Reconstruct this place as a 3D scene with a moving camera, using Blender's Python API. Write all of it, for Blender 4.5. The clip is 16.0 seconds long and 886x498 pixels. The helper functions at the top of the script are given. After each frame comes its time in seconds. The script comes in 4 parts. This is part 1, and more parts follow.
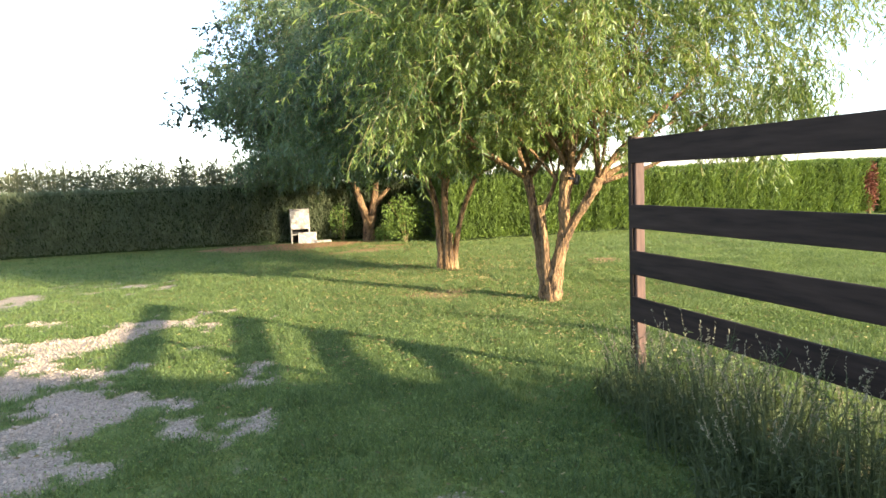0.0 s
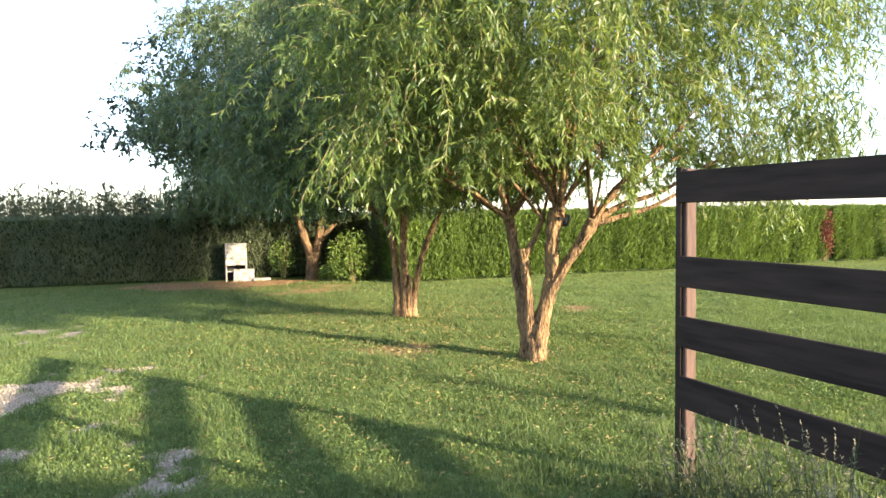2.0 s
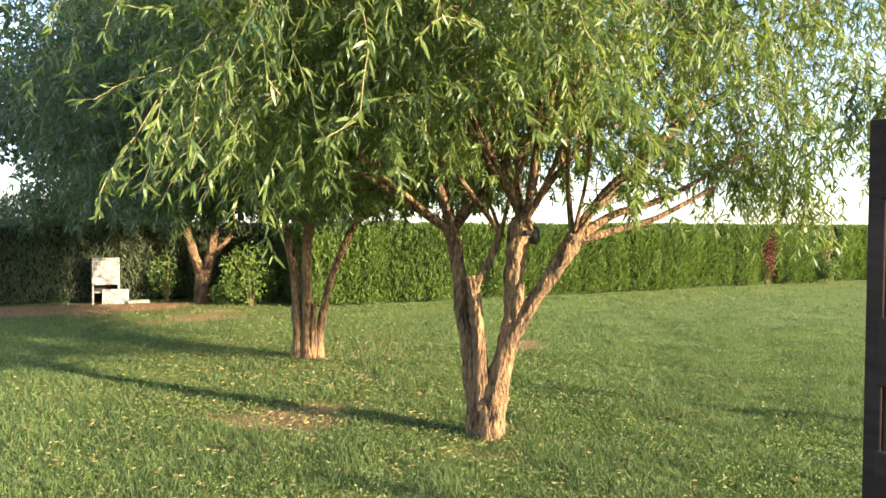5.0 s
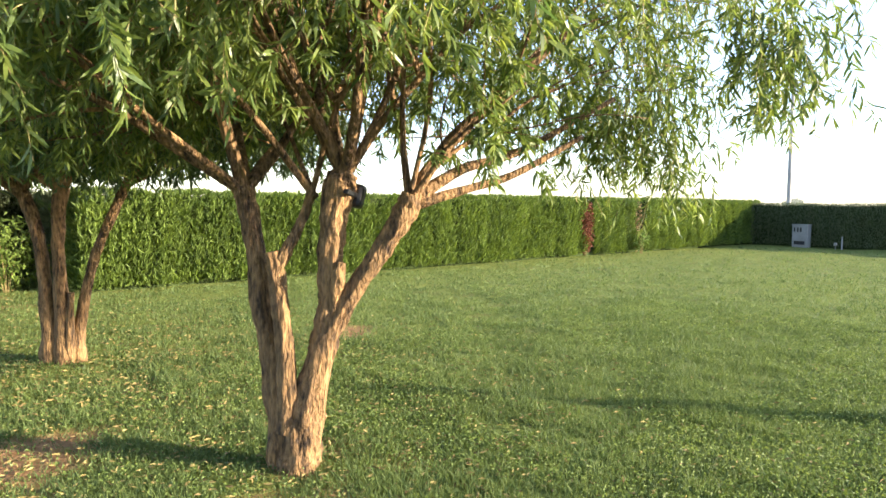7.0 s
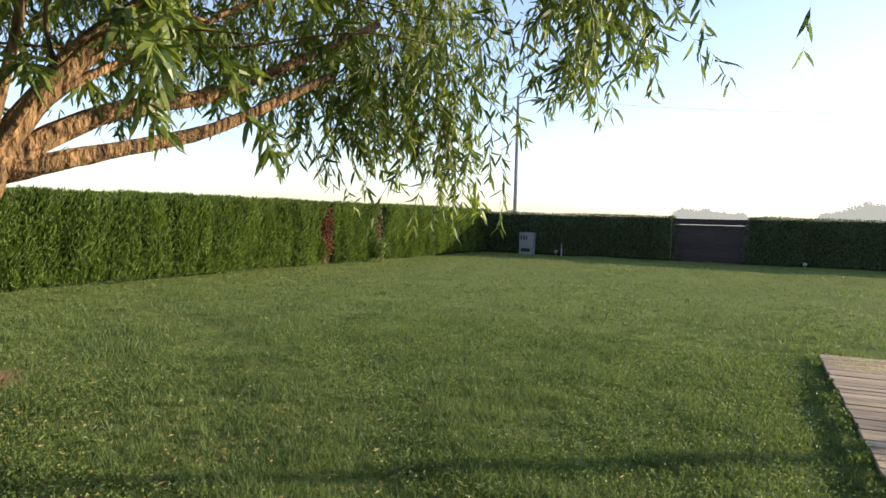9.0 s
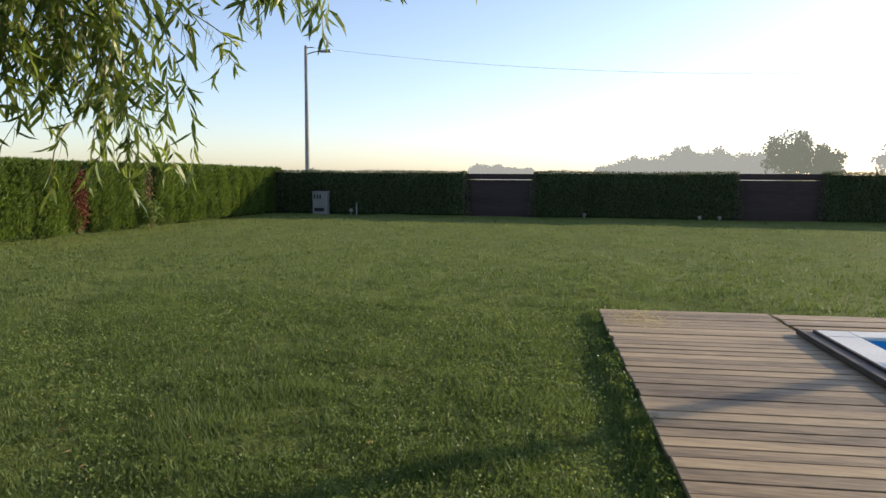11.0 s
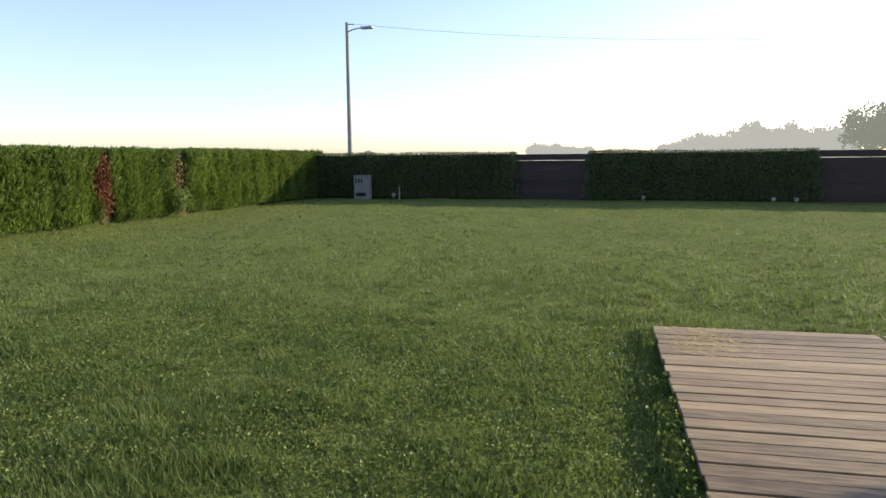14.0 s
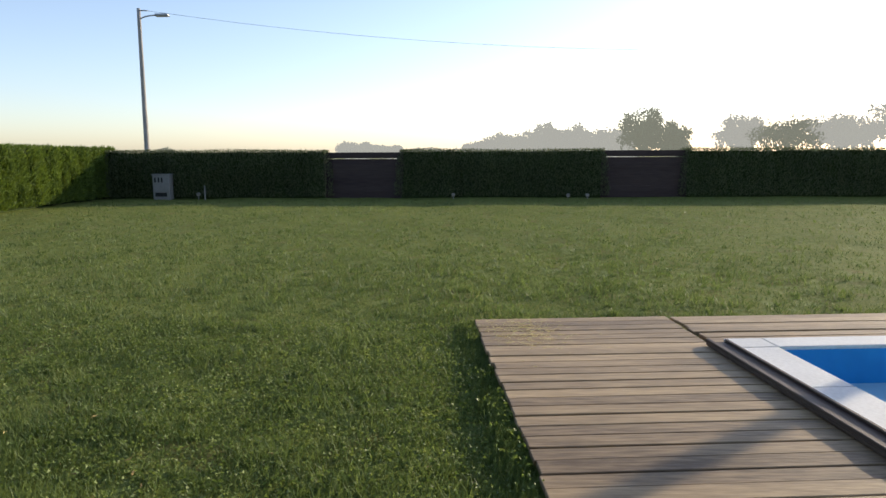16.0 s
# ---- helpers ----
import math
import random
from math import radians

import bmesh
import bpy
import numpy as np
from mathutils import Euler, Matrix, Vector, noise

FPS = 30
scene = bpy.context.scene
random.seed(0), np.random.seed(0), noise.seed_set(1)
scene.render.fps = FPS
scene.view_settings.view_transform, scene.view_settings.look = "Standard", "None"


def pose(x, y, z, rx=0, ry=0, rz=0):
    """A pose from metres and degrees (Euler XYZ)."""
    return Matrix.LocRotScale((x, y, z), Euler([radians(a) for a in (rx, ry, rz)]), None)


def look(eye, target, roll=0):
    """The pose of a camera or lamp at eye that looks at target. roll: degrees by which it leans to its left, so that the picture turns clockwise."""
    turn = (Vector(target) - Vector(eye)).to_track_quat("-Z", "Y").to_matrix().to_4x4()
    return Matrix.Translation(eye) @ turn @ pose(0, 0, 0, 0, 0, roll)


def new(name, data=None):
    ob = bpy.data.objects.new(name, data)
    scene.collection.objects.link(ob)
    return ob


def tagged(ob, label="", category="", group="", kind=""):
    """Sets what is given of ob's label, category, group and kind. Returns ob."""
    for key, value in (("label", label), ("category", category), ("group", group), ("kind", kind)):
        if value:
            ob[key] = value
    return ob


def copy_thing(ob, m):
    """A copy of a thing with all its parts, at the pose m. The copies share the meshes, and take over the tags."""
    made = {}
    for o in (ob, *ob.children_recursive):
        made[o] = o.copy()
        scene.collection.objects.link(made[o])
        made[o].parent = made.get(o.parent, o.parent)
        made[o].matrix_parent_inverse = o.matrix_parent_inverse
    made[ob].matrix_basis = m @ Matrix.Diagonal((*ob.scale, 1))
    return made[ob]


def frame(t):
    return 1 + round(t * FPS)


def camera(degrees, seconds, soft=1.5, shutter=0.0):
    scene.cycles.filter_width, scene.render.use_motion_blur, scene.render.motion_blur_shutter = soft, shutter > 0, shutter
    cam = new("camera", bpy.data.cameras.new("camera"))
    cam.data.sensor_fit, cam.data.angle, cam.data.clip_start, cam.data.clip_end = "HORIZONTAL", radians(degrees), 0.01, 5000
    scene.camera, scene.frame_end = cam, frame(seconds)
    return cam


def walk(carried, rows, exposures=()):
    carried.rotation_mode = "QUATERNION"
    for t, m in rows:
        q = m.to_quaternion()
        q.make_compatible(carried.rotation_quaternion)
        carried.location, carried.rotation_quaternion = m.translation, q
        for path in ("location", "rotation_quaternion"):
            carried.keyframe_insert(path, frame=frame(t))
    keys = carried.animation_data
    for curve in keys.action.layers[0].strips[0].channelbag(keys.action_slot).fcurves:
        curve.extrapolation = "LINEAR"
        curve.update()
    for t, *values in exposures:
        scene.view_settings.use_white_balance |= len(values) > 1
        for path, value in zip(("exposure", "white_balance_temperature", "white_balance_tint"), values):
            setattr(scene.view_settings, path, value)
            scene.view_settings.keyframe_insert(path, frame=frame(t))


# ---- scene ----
cam = camera(65.4, 16.0)
PATH = [
    (0, (0.612, -0.417, 1.551), (1.117, 1.508, 1.347), -2.4),
    (0.5, (0.57, -0.071, 1.574), (1.172, 1.83, 1.423), -2.3),
    (1, (0.588, 0.256, 1.569), (1.202, 2.158, 1.487), -1.5),
    (1.5, (0.596, 0.572, 1.539), (1.206, 2.474, 1.45), -0.5),
    (2, (0.668, 0.919, 1.564), (1.347, 2.798, 1.459), -0.8),
    (2.5, (0.809, 1.31, 1.549), (1.498, 3.186, 1.459), -1.2),
    (3, (0.931, 1.64, 1.552), (1.599, 3.523, 1.465), -0.7),
    (3.5, (1.041, 2.026, 1.56), (1.776, 3.884, 1.464), -1.5),
    (3.7, (1.105, 2.171, 1.557), (1.875, 4.013, 1.446), -2.5),
    (5.8, (1.721, 3.518, 1.486), (2.697, 5.263, 1.45), 1.8),
    (6, (1.793, 3.626, 1.474), (2.803, 5.35, 1.391), 1.9),
    (6.5, (1.977, 3.922, 1.464), (3.223, 5.482, 1.352), 1.2),
    (7, (2.19, 4.121, 1.436), (3.507, 5.62, 1.303), 0.4),
    (7.5, (2.454, 4.287, 1.438), (3.826, 5.733, 1.273), 0.1),
    (8, (2.771, 4.568, 1.433), (4.312, 5.837, 1.303), 0.4),
    (8.5, (3.104, 4.864, 1.396), (4.73, 6.022, 1.278), 0.1),
    (9, (3.419, 5.106, 1.342), (5.197, 6.017, 1.244), 1.4),
    (9.5, (3.623, 5.204, 1.262), (5.489, 5.912, 1.125), 2.0),
    (10, (3.876, 5.215, 1.294), (5.82, 5.661, 1.139), 1.7),
    (12.5, (5.129, 4.882, 1.342), (7.072, 5.28, 1.084), -1.2),
    (13, (5.378, 4.886, 1.304), (7.295, 5.375, 1.013), -0.2),
    (13.5, (5.586, 4.957, 1.311), (7.5, 5.443, 0.99), 0.6),
    (14, (5.753, 4.993, 1.359), (7.66, 5.534, 1.095), -0.5),
    (14.5, (5.793, 5.048, 1.352), (7.73, 5.479, 1.105), -0.3),
    (15, (5.77, 5.116, 1.374), (7.738, 5.374, 1.131), -0.5),
    (15.5, (5.784, 5.107, 1.372), (7.763, 5.236, 1.11), -0.3),
    (16, (5.802, 5.09, 1.367), (7.784, 5.098, 1.094), -0.2),
]
walk(cam, [(t, look(eye, target, roll)) for t, eye, target, roll in PATH],
     exposures=((0, 2.32), (3.5, 2.28), (6.0, 2.2), (7.0, 2.2), (8.0, 1.92), (8.5, 1.54), (9, 1.15), (9.5, 0.78), (10, 0.74), (12.5, 0.63), (13.5, 0.9), (14, 0.99), (15, 0.82), (16.0, 0.72)))

# ---- world, sun ----
SUN_EL = radians(14.2)
SUN_DIR = Vector((0.6 * math.cos(SUN_EL), -0.8 * math.cos(SUN_EL), math.sin(SUN_EL)))
world = bpy.data.worlds.new("sky")
scene.world = world
world.use_nodes = True
wn, wl = world.node_tree.nodes, world.node_tree.links
sky = wn.new("ShaderNodeTexSky")
sky.sky_type = "NISHITA"
sky.sun_disc = False
sky.sun_elevation = SUN_EL
sky.sun_rotation = math.atan2(0.6, -0.8)
sky.dust_density = 0.7
sky.air_density = 0.9
sky.ozone_density = 1.8
wn["Background"].inputs[1].default_value = 0.15
# morning mist takes some of the sky's colour away
mist = wn.new("ShaderNodeHueSaturation")
mist.inputs["Saturation"].default_value = 0.88
cool = wn.new("ShaderNodeMix")
cool.data_type, cool.blend_type = "RGBA", "MULTIPLY"
cool.inputs["Factor"].default_value = 1.0
cool.inputs["B"].default_value = (1.0, 0.97, 1.05, 1)
wl.new(sky.outputs[0], mist.inputs["Color"])
wl.new(mist.outputs[0], cool.inputs["A"])
wl.new(cool.outputs["Result"], wn["Background"].inputs[0])
sun_data = bpy.data.lights.new("sun", "SUN")
sun_data.energy = 4.0
sun_data.angle = radians(0.55)
sun_data.color = (1.0, 0.85, 0.63)
sun = new("sun", sun_data)
sun.matrix_world = look(SUN_DIR * 50, (0, 0, 0))

# ---- materials ----


def material(name, base, dark=None, scale=8.0, fine=60.0, rough=0.8, bump=0.3, bump_scale=None, metal=0.0, island=0.0, trans=0.0,
             stretch=(1, 1, 1), random_object=0.0, spec=0.3, bump_dist=0.01):
    """Two colours mixed by noise at two scales, a fine relief, optional light through leaves and variation by piece."""
    m = bpy.data.materials.new(name)
    m.use_nodes = True
    n, l = m.node_tree.nodes, m.node_tree.links
    bsdf = n["Principled BSDF"]
    bsdf.inputs["Roughness"].default_value = rough
    bsdf.inputs["Metallic"].default_value = metal
    bsdf.inputs["Specular IOR Level"].default_value = spec
    dark = dark or tuple(c * 0.6 for c in base)
    geo = n.new("ShaderNodeNewGeometry")
    mapping = n.new("ShaderNodeMapping")
    mapping.inputs["Scale"].default_value = stretch
    l.new(geo.outputs["Position"], mapping.inputs[0])
    big, small = n.new("ShaderNodeTexNoise"), n.new("ShaderNodeTexNoise")
    big.inputs["Scale"].default_value, small.inputs["Scale"].default_value = scale, fine
    big.inputs["Detail"].default_value = 5
    small.inputs["Detail"].default_value = 3
    l.new(mapping.outputs[0], big.inputs["Vector"])
    l.new(mapping.outputs[0], small.inputs["Vector"])
    add = n.new("ShaderNodeMath")
    add.operation = "ADD"
    l.new(big.outputs["Fac"], add.inputs[0])
    l.new(small.outputs["Fac"], add.inputs[1])
    last = add.outputs[0]
    offset = 0.0
    for amount, node, out in ((island, geo, "Random Per Island"), (random_object, None, "Random")):
        if amount:
            node = node or n.new("ShaderNodeObjectInfo")
            mul = n.new("ShaderNodeMath")
            mul.operation = "MULTIPLY_ADD"
            mul.inputs[1].default_value = amount
            l.new(node.outputs[out], mul.inputs[0])
            l.new(last, mul.inputs[2])
            last = mul.outputs[0]
            offset += amount / 2
    ramp = n.new("ShaderNodeMapRange")
    ramp.inputs["From Min"].default_value = 0.72 + offset - 0.3 * (island + random_object)
    ramp.inputs["From Max"].default_value = 1.28 + offset + 0.3 * (island + random_object)
    l.new(last, ramp.inputs["Value"])
    mix = n.new("ShaderNodeMix")
    mix.data_type = "RGBA"
    mix.inputs["A"].default_value = (*dark, 1)
    mix.inputs["B"].default_value = (*base, 1)
    l.new(ramp.outputs[0], mix.inputs["Factor"])
    l.new(mix.outputs["Result"], bsdf.inputs["Base Color"])
    if bump:
        rel = n.new("ShaderNodeTexNoise")
        rel.inputs["Scale"].default_value = bump_scale or fine
        rel.inputs["Detail"].default_value = 5
        l.new(mapping.outputs[0], rel.inputs["Vector"])
        b = n.new("ShaderNodeBump")
        b.inputs["Strength"].default_value = bump
        b.inputs["Distance"].default_value = bump_dist
        l.new(rel.outputs["Fac"], b.inputs["Height"])
        l.new(b.outputs[0], bsdf.inputs["Normal"])
    if trans:
        tr = n.new("ShaderNodeBsdfTranslucent")
        hue = n.new("ShaderNodeHueSaturation")
        hue.inputs["Hue"].default_value = 0.487
        hue.inputs["Saturation"].default_value = 1.1
        hue.inputs["Value"].default_value = 1.6
        l.new(mix.outputs["Result"], hue.inputs["Color"])
        l.new(hue.outputs[0], tr.inputs["Color"])
        sh = n.new("ShaderNodeMixShader")
        sh.inputs[0].default_value = trans
        l.new(bsdf.outputs[0], sh.inputs[1])
        l.new(tr.outputs[0], sh.inputs[2])
        l.new(sh.outputs[0], n["Material Output"].inputs["Surface"])
    return m


M_LEAF = material("willow_leaf", (0.21, 0.265, 0.06), (0.055, 0.10, 0.03), 1.2, 9, 0.42, 0, island=0.9, trans=0.42, spec=0.5)
# Bluish leaf of the back willow; darkens the middle one for its crown shade.
M_LEAF_BLUE_SHADED = material("blue_shaded_willow_leaf", (0.115, 0.165, 0.06), (0.04, 0.07, 0.03), 1.2, 9, 0.5, 0, island=0.8, trans=0.25, spec=0.4)
M_LEAF_DARK = material("plum_leaf", (0.075, 0.095, 0.06), (0.04, 0.055, 0.035), 1.2, 9, 0.55, 0, island=0.6, trans=0.25)
M_BARK = material("willow_bark", (0.37, 0.22, 0.10), (0.045, 0.03, 0.02), 12, 55, 0.92, 1.0, 48, stretch=(1, 1, 0.3), bump_dist=0.04)
M_TWIG = material("twig", (0.30, 0.24, 0.10), (0.16, 0.12, 0.05), 5, 40, 0.7, 0)
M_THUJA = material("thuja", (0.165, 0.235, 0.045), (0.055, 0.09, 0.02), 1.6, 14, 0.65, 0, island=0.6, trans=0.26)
# Greyer thuja copy paints backlight haze and shade on east and west hedges.
M_THUJA_VEIL = material("veiled_thuja", (0.13, 0.155, 0.078), (0.065, 0.08, 0.042), 1.2, 10, 0.7, 0, island=0.4, trans=0.2)
# Inner body under the sprays; its dark tone paints the shade between them.
M_SHADED_CORE = material("shaded_thuja_core", (0.06, 0.085, 0.03), (0.025, 0.035, 0.014), 5, 30, 0.95, 0.8, 25, bump_dist=0.05, spec=0.02)
M_DEAD = material("dead_thuja", (0.2, 0.075, 0.042), (0.11, 0.04, 0.022), 3, 20, 0.8, 0, island=0.5, trans=0.15)
M_DRY = material("dry_twigs", (0.36, 0.27, 0.13), (0.15, 0.10, 0.05), 3, 20, 0.8, 0, island=0.5)
M_SHRUB = material("shrub_leaf", (0.17, 0.25, 0.06), (0.08, 0.14, 0.03), 3, 20, 0.5, 0, island=0.5, trans=0.25)
M_BLADE = material("grass_blade", (0.168, 0.222, 0.07), (0.055, 0.09, 0.027), 1.1, 9, 0.58, 0, island=0.75, trans=0.33, spec=0.3)
M_CLOVER = material("clover_leaf", (0.20, 0.255, 0.07), (0.08, 0.13, 0.03), 0.9, 8, 0.55, 0, island=0.7, trans=0.3, spec=0.3)
M_WEED = material("weed_stalk", (0.105, 0.125, 0.048), (0.04, 0.055, 0.02), 3, 20, 0.7, 0, island=0.6, trans=0.25)
M_SEED = material("seed_head", (0.34, 0.30, 0.19), (0.19, 0.17, 0.1), 6, 40, 0.8, 0, island=0.5, trans=0.2)
M_CORN = material("corn", (0.13, 0.125, 0.055), (0.05, 0.06, 0.025), 0.6, 8, 0.7, 0, island=0.7, trans=0.25)
M_RAIL = material("dark_stained_board", (0.056, 0.037, 0.027), (0.024, 0.017, 0.013), 3, 30, 0.85, 0.35, 45, stretch=(1, 0.08, 1), bump_dist=0.004, spec=0.1)
M_POST = material("weathered_post", (0.125, 0.075, 0.055), (0.06, 0.036, 0.028), 5, 50, 0.8, 0.4, 60, stretch=(1, 1, 0.1), bump_dist=0.004)
M_PANEL = material("gate_board", (0.062, 0.043, 0.038), (0.035, 0.022, 0.022), 3, 30, 0.7, 0.3, 45, stretch=(1, 0.08, 1))
M_DECK = material("weathered_deck", (0.50, 0.358, 0.195), (0.135, 0.09, 0.05), 5.0, 48, 0.6, 0.7, 60, stretch=(1, 0.12, 1), random_object=0.55, spec=0.35, bump_dist=0.004)
M_TRACK = material("dark_track", (0.12, 0.085, 0.06), (0.06, 0.04, 0.03), 3, 30, 0.6, 0.3, 45, stretch=(0.1, 1, 1))
M_COPING = material("pool_coping", (0.74, 0.73, 0.69), (0.60, 0.59, 0.55), 2.5, 40, 0.55, 0.15, 60, random_object=0.25)
M_LINER = material("pool_liner", (0.02, 0.30, 0.66), (0.015, 0.24, 0.56), 1.0, 6, 0.4, 0.0)
# Pale pool floor and slab, put in to brighten the water.
M_POOL_BRIGHT = material("pool_brightener", (0.55, 0.76, 0.85), (0.48, 0.7, 0.8), 1.0, 6, 0.4, 0.0)
M_WHITE = material("weathered_white", (0.44, 0.41, 0.36), (0.15, 0.125, 0.095), 9, 30, 0.6, 0.15, 40)
M_GREY = material("cabinet_grey", (0.29, 0.285, 0.27), (0.21, 0.205, 0.195), 3, 40, 0.5, 0.05)
M_HOLE = material("dark_slot", (0.03, 0.03, 0.03), (0.02, 0.02, 0.02), 5, 40, 0.7, 0)
M_BLACK = material("black_plastic", (0.02, 0.02, 0.022), (0.012, 0.012, 0.013), 5, 60, 0.45, 0.1)
M_POLE = material("concrete_pole", (0.36, 0.35, 0.34), (0.25, 0.245, 0.24), 2, 30, 0.85, 0.2, 60)
M_STEEL = material("lamp_steel", (0.35, 0.36, 0.37), (0.25, 0.26, 0.27), 4, 40, 0.4, 0, metal=0.8)
M_WALL = material("house_render", (0.66, 0.61, 0.52), (0.56, 0.51, 0.43), 1.0, 50, 0.9, 0.2, 80)
M_ROOF = material("roof_tile", (0.28, 0.12, 0.075), (0.17, 0.075, 0.05), 2, 20, 0.8, 0.4, 20)
M_STONE = material("gravel_stone", (0.48, 0.385, 0.28), (0.24, 0.185, 0.13), 6, 60, 0.85, 0, island=0.8)
M_CLIP = material("cut_grass", (0.62, 0.56, 0.34), (0.45, 0.42, 0.2), 6, 40, 0.8, 0, island=0.5, trans=0.3)
M_FALLEN = material("fallen_leaf", (0.36, 0.29, 0.11), (0.13, 0.085, 0.035), 4, 30, 0.7, 0, island=0.8)


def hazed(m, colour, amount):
    """Haze of distance beyond fifty metres, painted on: the surface itself glows."""
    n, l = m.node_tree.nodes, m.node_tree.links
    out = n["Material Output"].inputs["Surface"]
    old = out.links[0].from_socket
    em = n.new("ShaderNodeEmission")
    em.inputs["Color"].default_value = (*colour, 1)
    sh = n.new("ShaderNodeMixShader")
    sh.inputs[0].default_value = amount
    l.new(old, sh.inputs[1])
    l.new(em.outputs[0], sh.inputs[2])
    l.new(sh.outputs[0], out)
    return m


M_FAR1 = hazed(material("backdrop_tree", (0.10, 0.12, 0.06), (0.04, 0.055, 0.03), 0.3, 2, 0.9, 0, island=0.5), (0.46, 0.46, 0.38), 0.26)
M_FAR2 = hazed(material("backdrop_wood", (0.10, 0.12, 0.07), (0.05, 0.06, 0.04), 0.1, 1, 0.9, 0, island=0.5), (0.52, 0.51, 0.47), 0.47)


def ground_material():
    m = bpy.data.materials.new("lawn_soil")
    m.use_nodes = True
    n, l = m.node_tree.nodes, m.node_tree.links
    bsdf = n["Principled BSDF"]
    bsdf.inputs["Roughness"].default_value = 0.72
    bsdf.inputs["Specular IOR Level"].default_value = 0.03
    geo = n.new("ShaderNodeNewGeometry")

    def noisy(scale, detail=4):
        t = n.new("ShaderNodeTexNoise")
        t.inputs["Scale"].default_value = scale
        t.inputs["Detail"].default_value = detail
        l.new(geo.outputs["Position"], t.inputs["Vector"])
        return t.outputs["Fac"]

    def between(value, lo, hi):
        r = n.new("ShaderNodeMapRange")
        r.inputs["From Min"].default_value, r.inputs["From Max"].default_value = lo, hi
        l.new(value, r.inputs["Value"])
        return r.outputs[0]

    def blend(fac, a, b):
        x = n.new("ShaderNodeMix")
        x.data_type = "RGBA"
        l.new(fac, x.inputs["Factor"])
        for key, v in (("A", a), ("B", b)):
            if isinstance(v, tuple):
                x.inputs[key].default_value = (*v, 1)
            else:
                l.new(v, x.inputs[key])
        return x.outputs["Result"]

    grass = blend(between(noisy(0.7), 0.35, 0.65), (0.112, 0.14, 0.03), (0.172, 0.19, 0.046))
    grass = blend(between(noisy(26), 0.42, 0.66), grass, (0.185, 0.205, 0.055))
    grass = blend(between(noisy(60), 0.5, 0.72), grass, (0.045, 0.07, 0.016))
    grass = blend(between(noisy(2.3, 6), 0.54, 0.78), grass, (0.165, 0.145, 0.055))
    grass = blend(between(noisy(5.5, 3), 0.5, 0.64), grass, (0.165, 0.20, 0.06))
    soil = blend(between(noisy(14), 0.35, 0.7), (0.26, 0.14, 0.07), (0.40, 0.24, 0.125))
    stone = blend(between(noisy(70), 0.38, 0.62), (0.25, 0.19, 0.135), (0.46, 0.37, 0.27))
    field = blend(between(noisy(0.05), 0.4, 0.6), (0.33, 0.27, 0.13), (0.20, 0.21, 0.08))
    out = grass
    for name, colour in (("soil", soil), ("gravel", stone), ("field", field)):
        a = n.new("ShaderNodeAttribute")
        a.attribute_name = name
        out = blend(a.outputs["Fac"], out, colour)
    l.new(out, bsdf.inputs["Base Color"])
    b = n.new("ShaderNodeBump")
    b.inputs["Strength"].default_value = 0.8
    b.inputs["Distance"].default_value = 0.03
    l.new(noisy(45, 6), b.inputs["Height"])
    l.new(b.outputs[0], bsdf.inputs["Normal"])
    return m


M_GROUND = ground_material()


def water_material():
    m = bpy.data.materials.new("pool_water")
    m.use_nodes = True
    n, l = m.node_tree.nodes, m.node_tree.links
    n.remove(n["Principled BSDF"])
    clear, gloss, mix = n.new("ShaderNodeBsdfTransparent"), n.new("ShaderNodeBsdfGlossy"), n.new("ShaderNodeMixShader")
    clear.inputs["Color"].default_value = (0.55, 0.85, 0.95, 1)
    gloss.inputs["Roughness"].default_value = 0.03
    fres = n.new("ShaderNodeFresnel")
    fres.inputs["IOR"].default_value = 1.33
    t, b = n.new("ShaderNodeTexNoise"), n.new("ShaderNodeBump")
    t.inputs["Scale"].default_value = 6
    b.inputs["Strength"].default_value = 0.08
    b.inputs["Distance"].default_value = 0.02
    l.new(t.outputs["Fac"], b.inputs["Height"])
    l.new(b.outputs[0], gloss.inputs["Normal"])
    l.new(b.outputs[0], fres.inputs["Normal"])
    # Pale opaque blue in the surface paints the sky's bright reflection on it.
    body, inner = n.new("ShaderNodeBsdfDiffuse"), n.new("ShaderNodeMixShader")
    body.inputs["Color"].default_value = (0.45, 0.76, 0.88, 1)
    inner.inputs[0].default_value = 0.85
    l.new(clear.outputs[0], inner.inputs[1])
    l.new(body.outputs[0], inner.inputs[2])
    l.new(fres.outputs[0], mix.inputs[0])
    l.new(inner.outputs[0], mix.inputs[1])
    l.new(gloss.outputs[0], mix.inputs[2])
    l.new(mix.outputs[0], n["Material Output"].inputs["Surface"])
    return m


M_WATER = water_material()

# ---- mesh helpers ----
rng = np.random.default_rng(7)


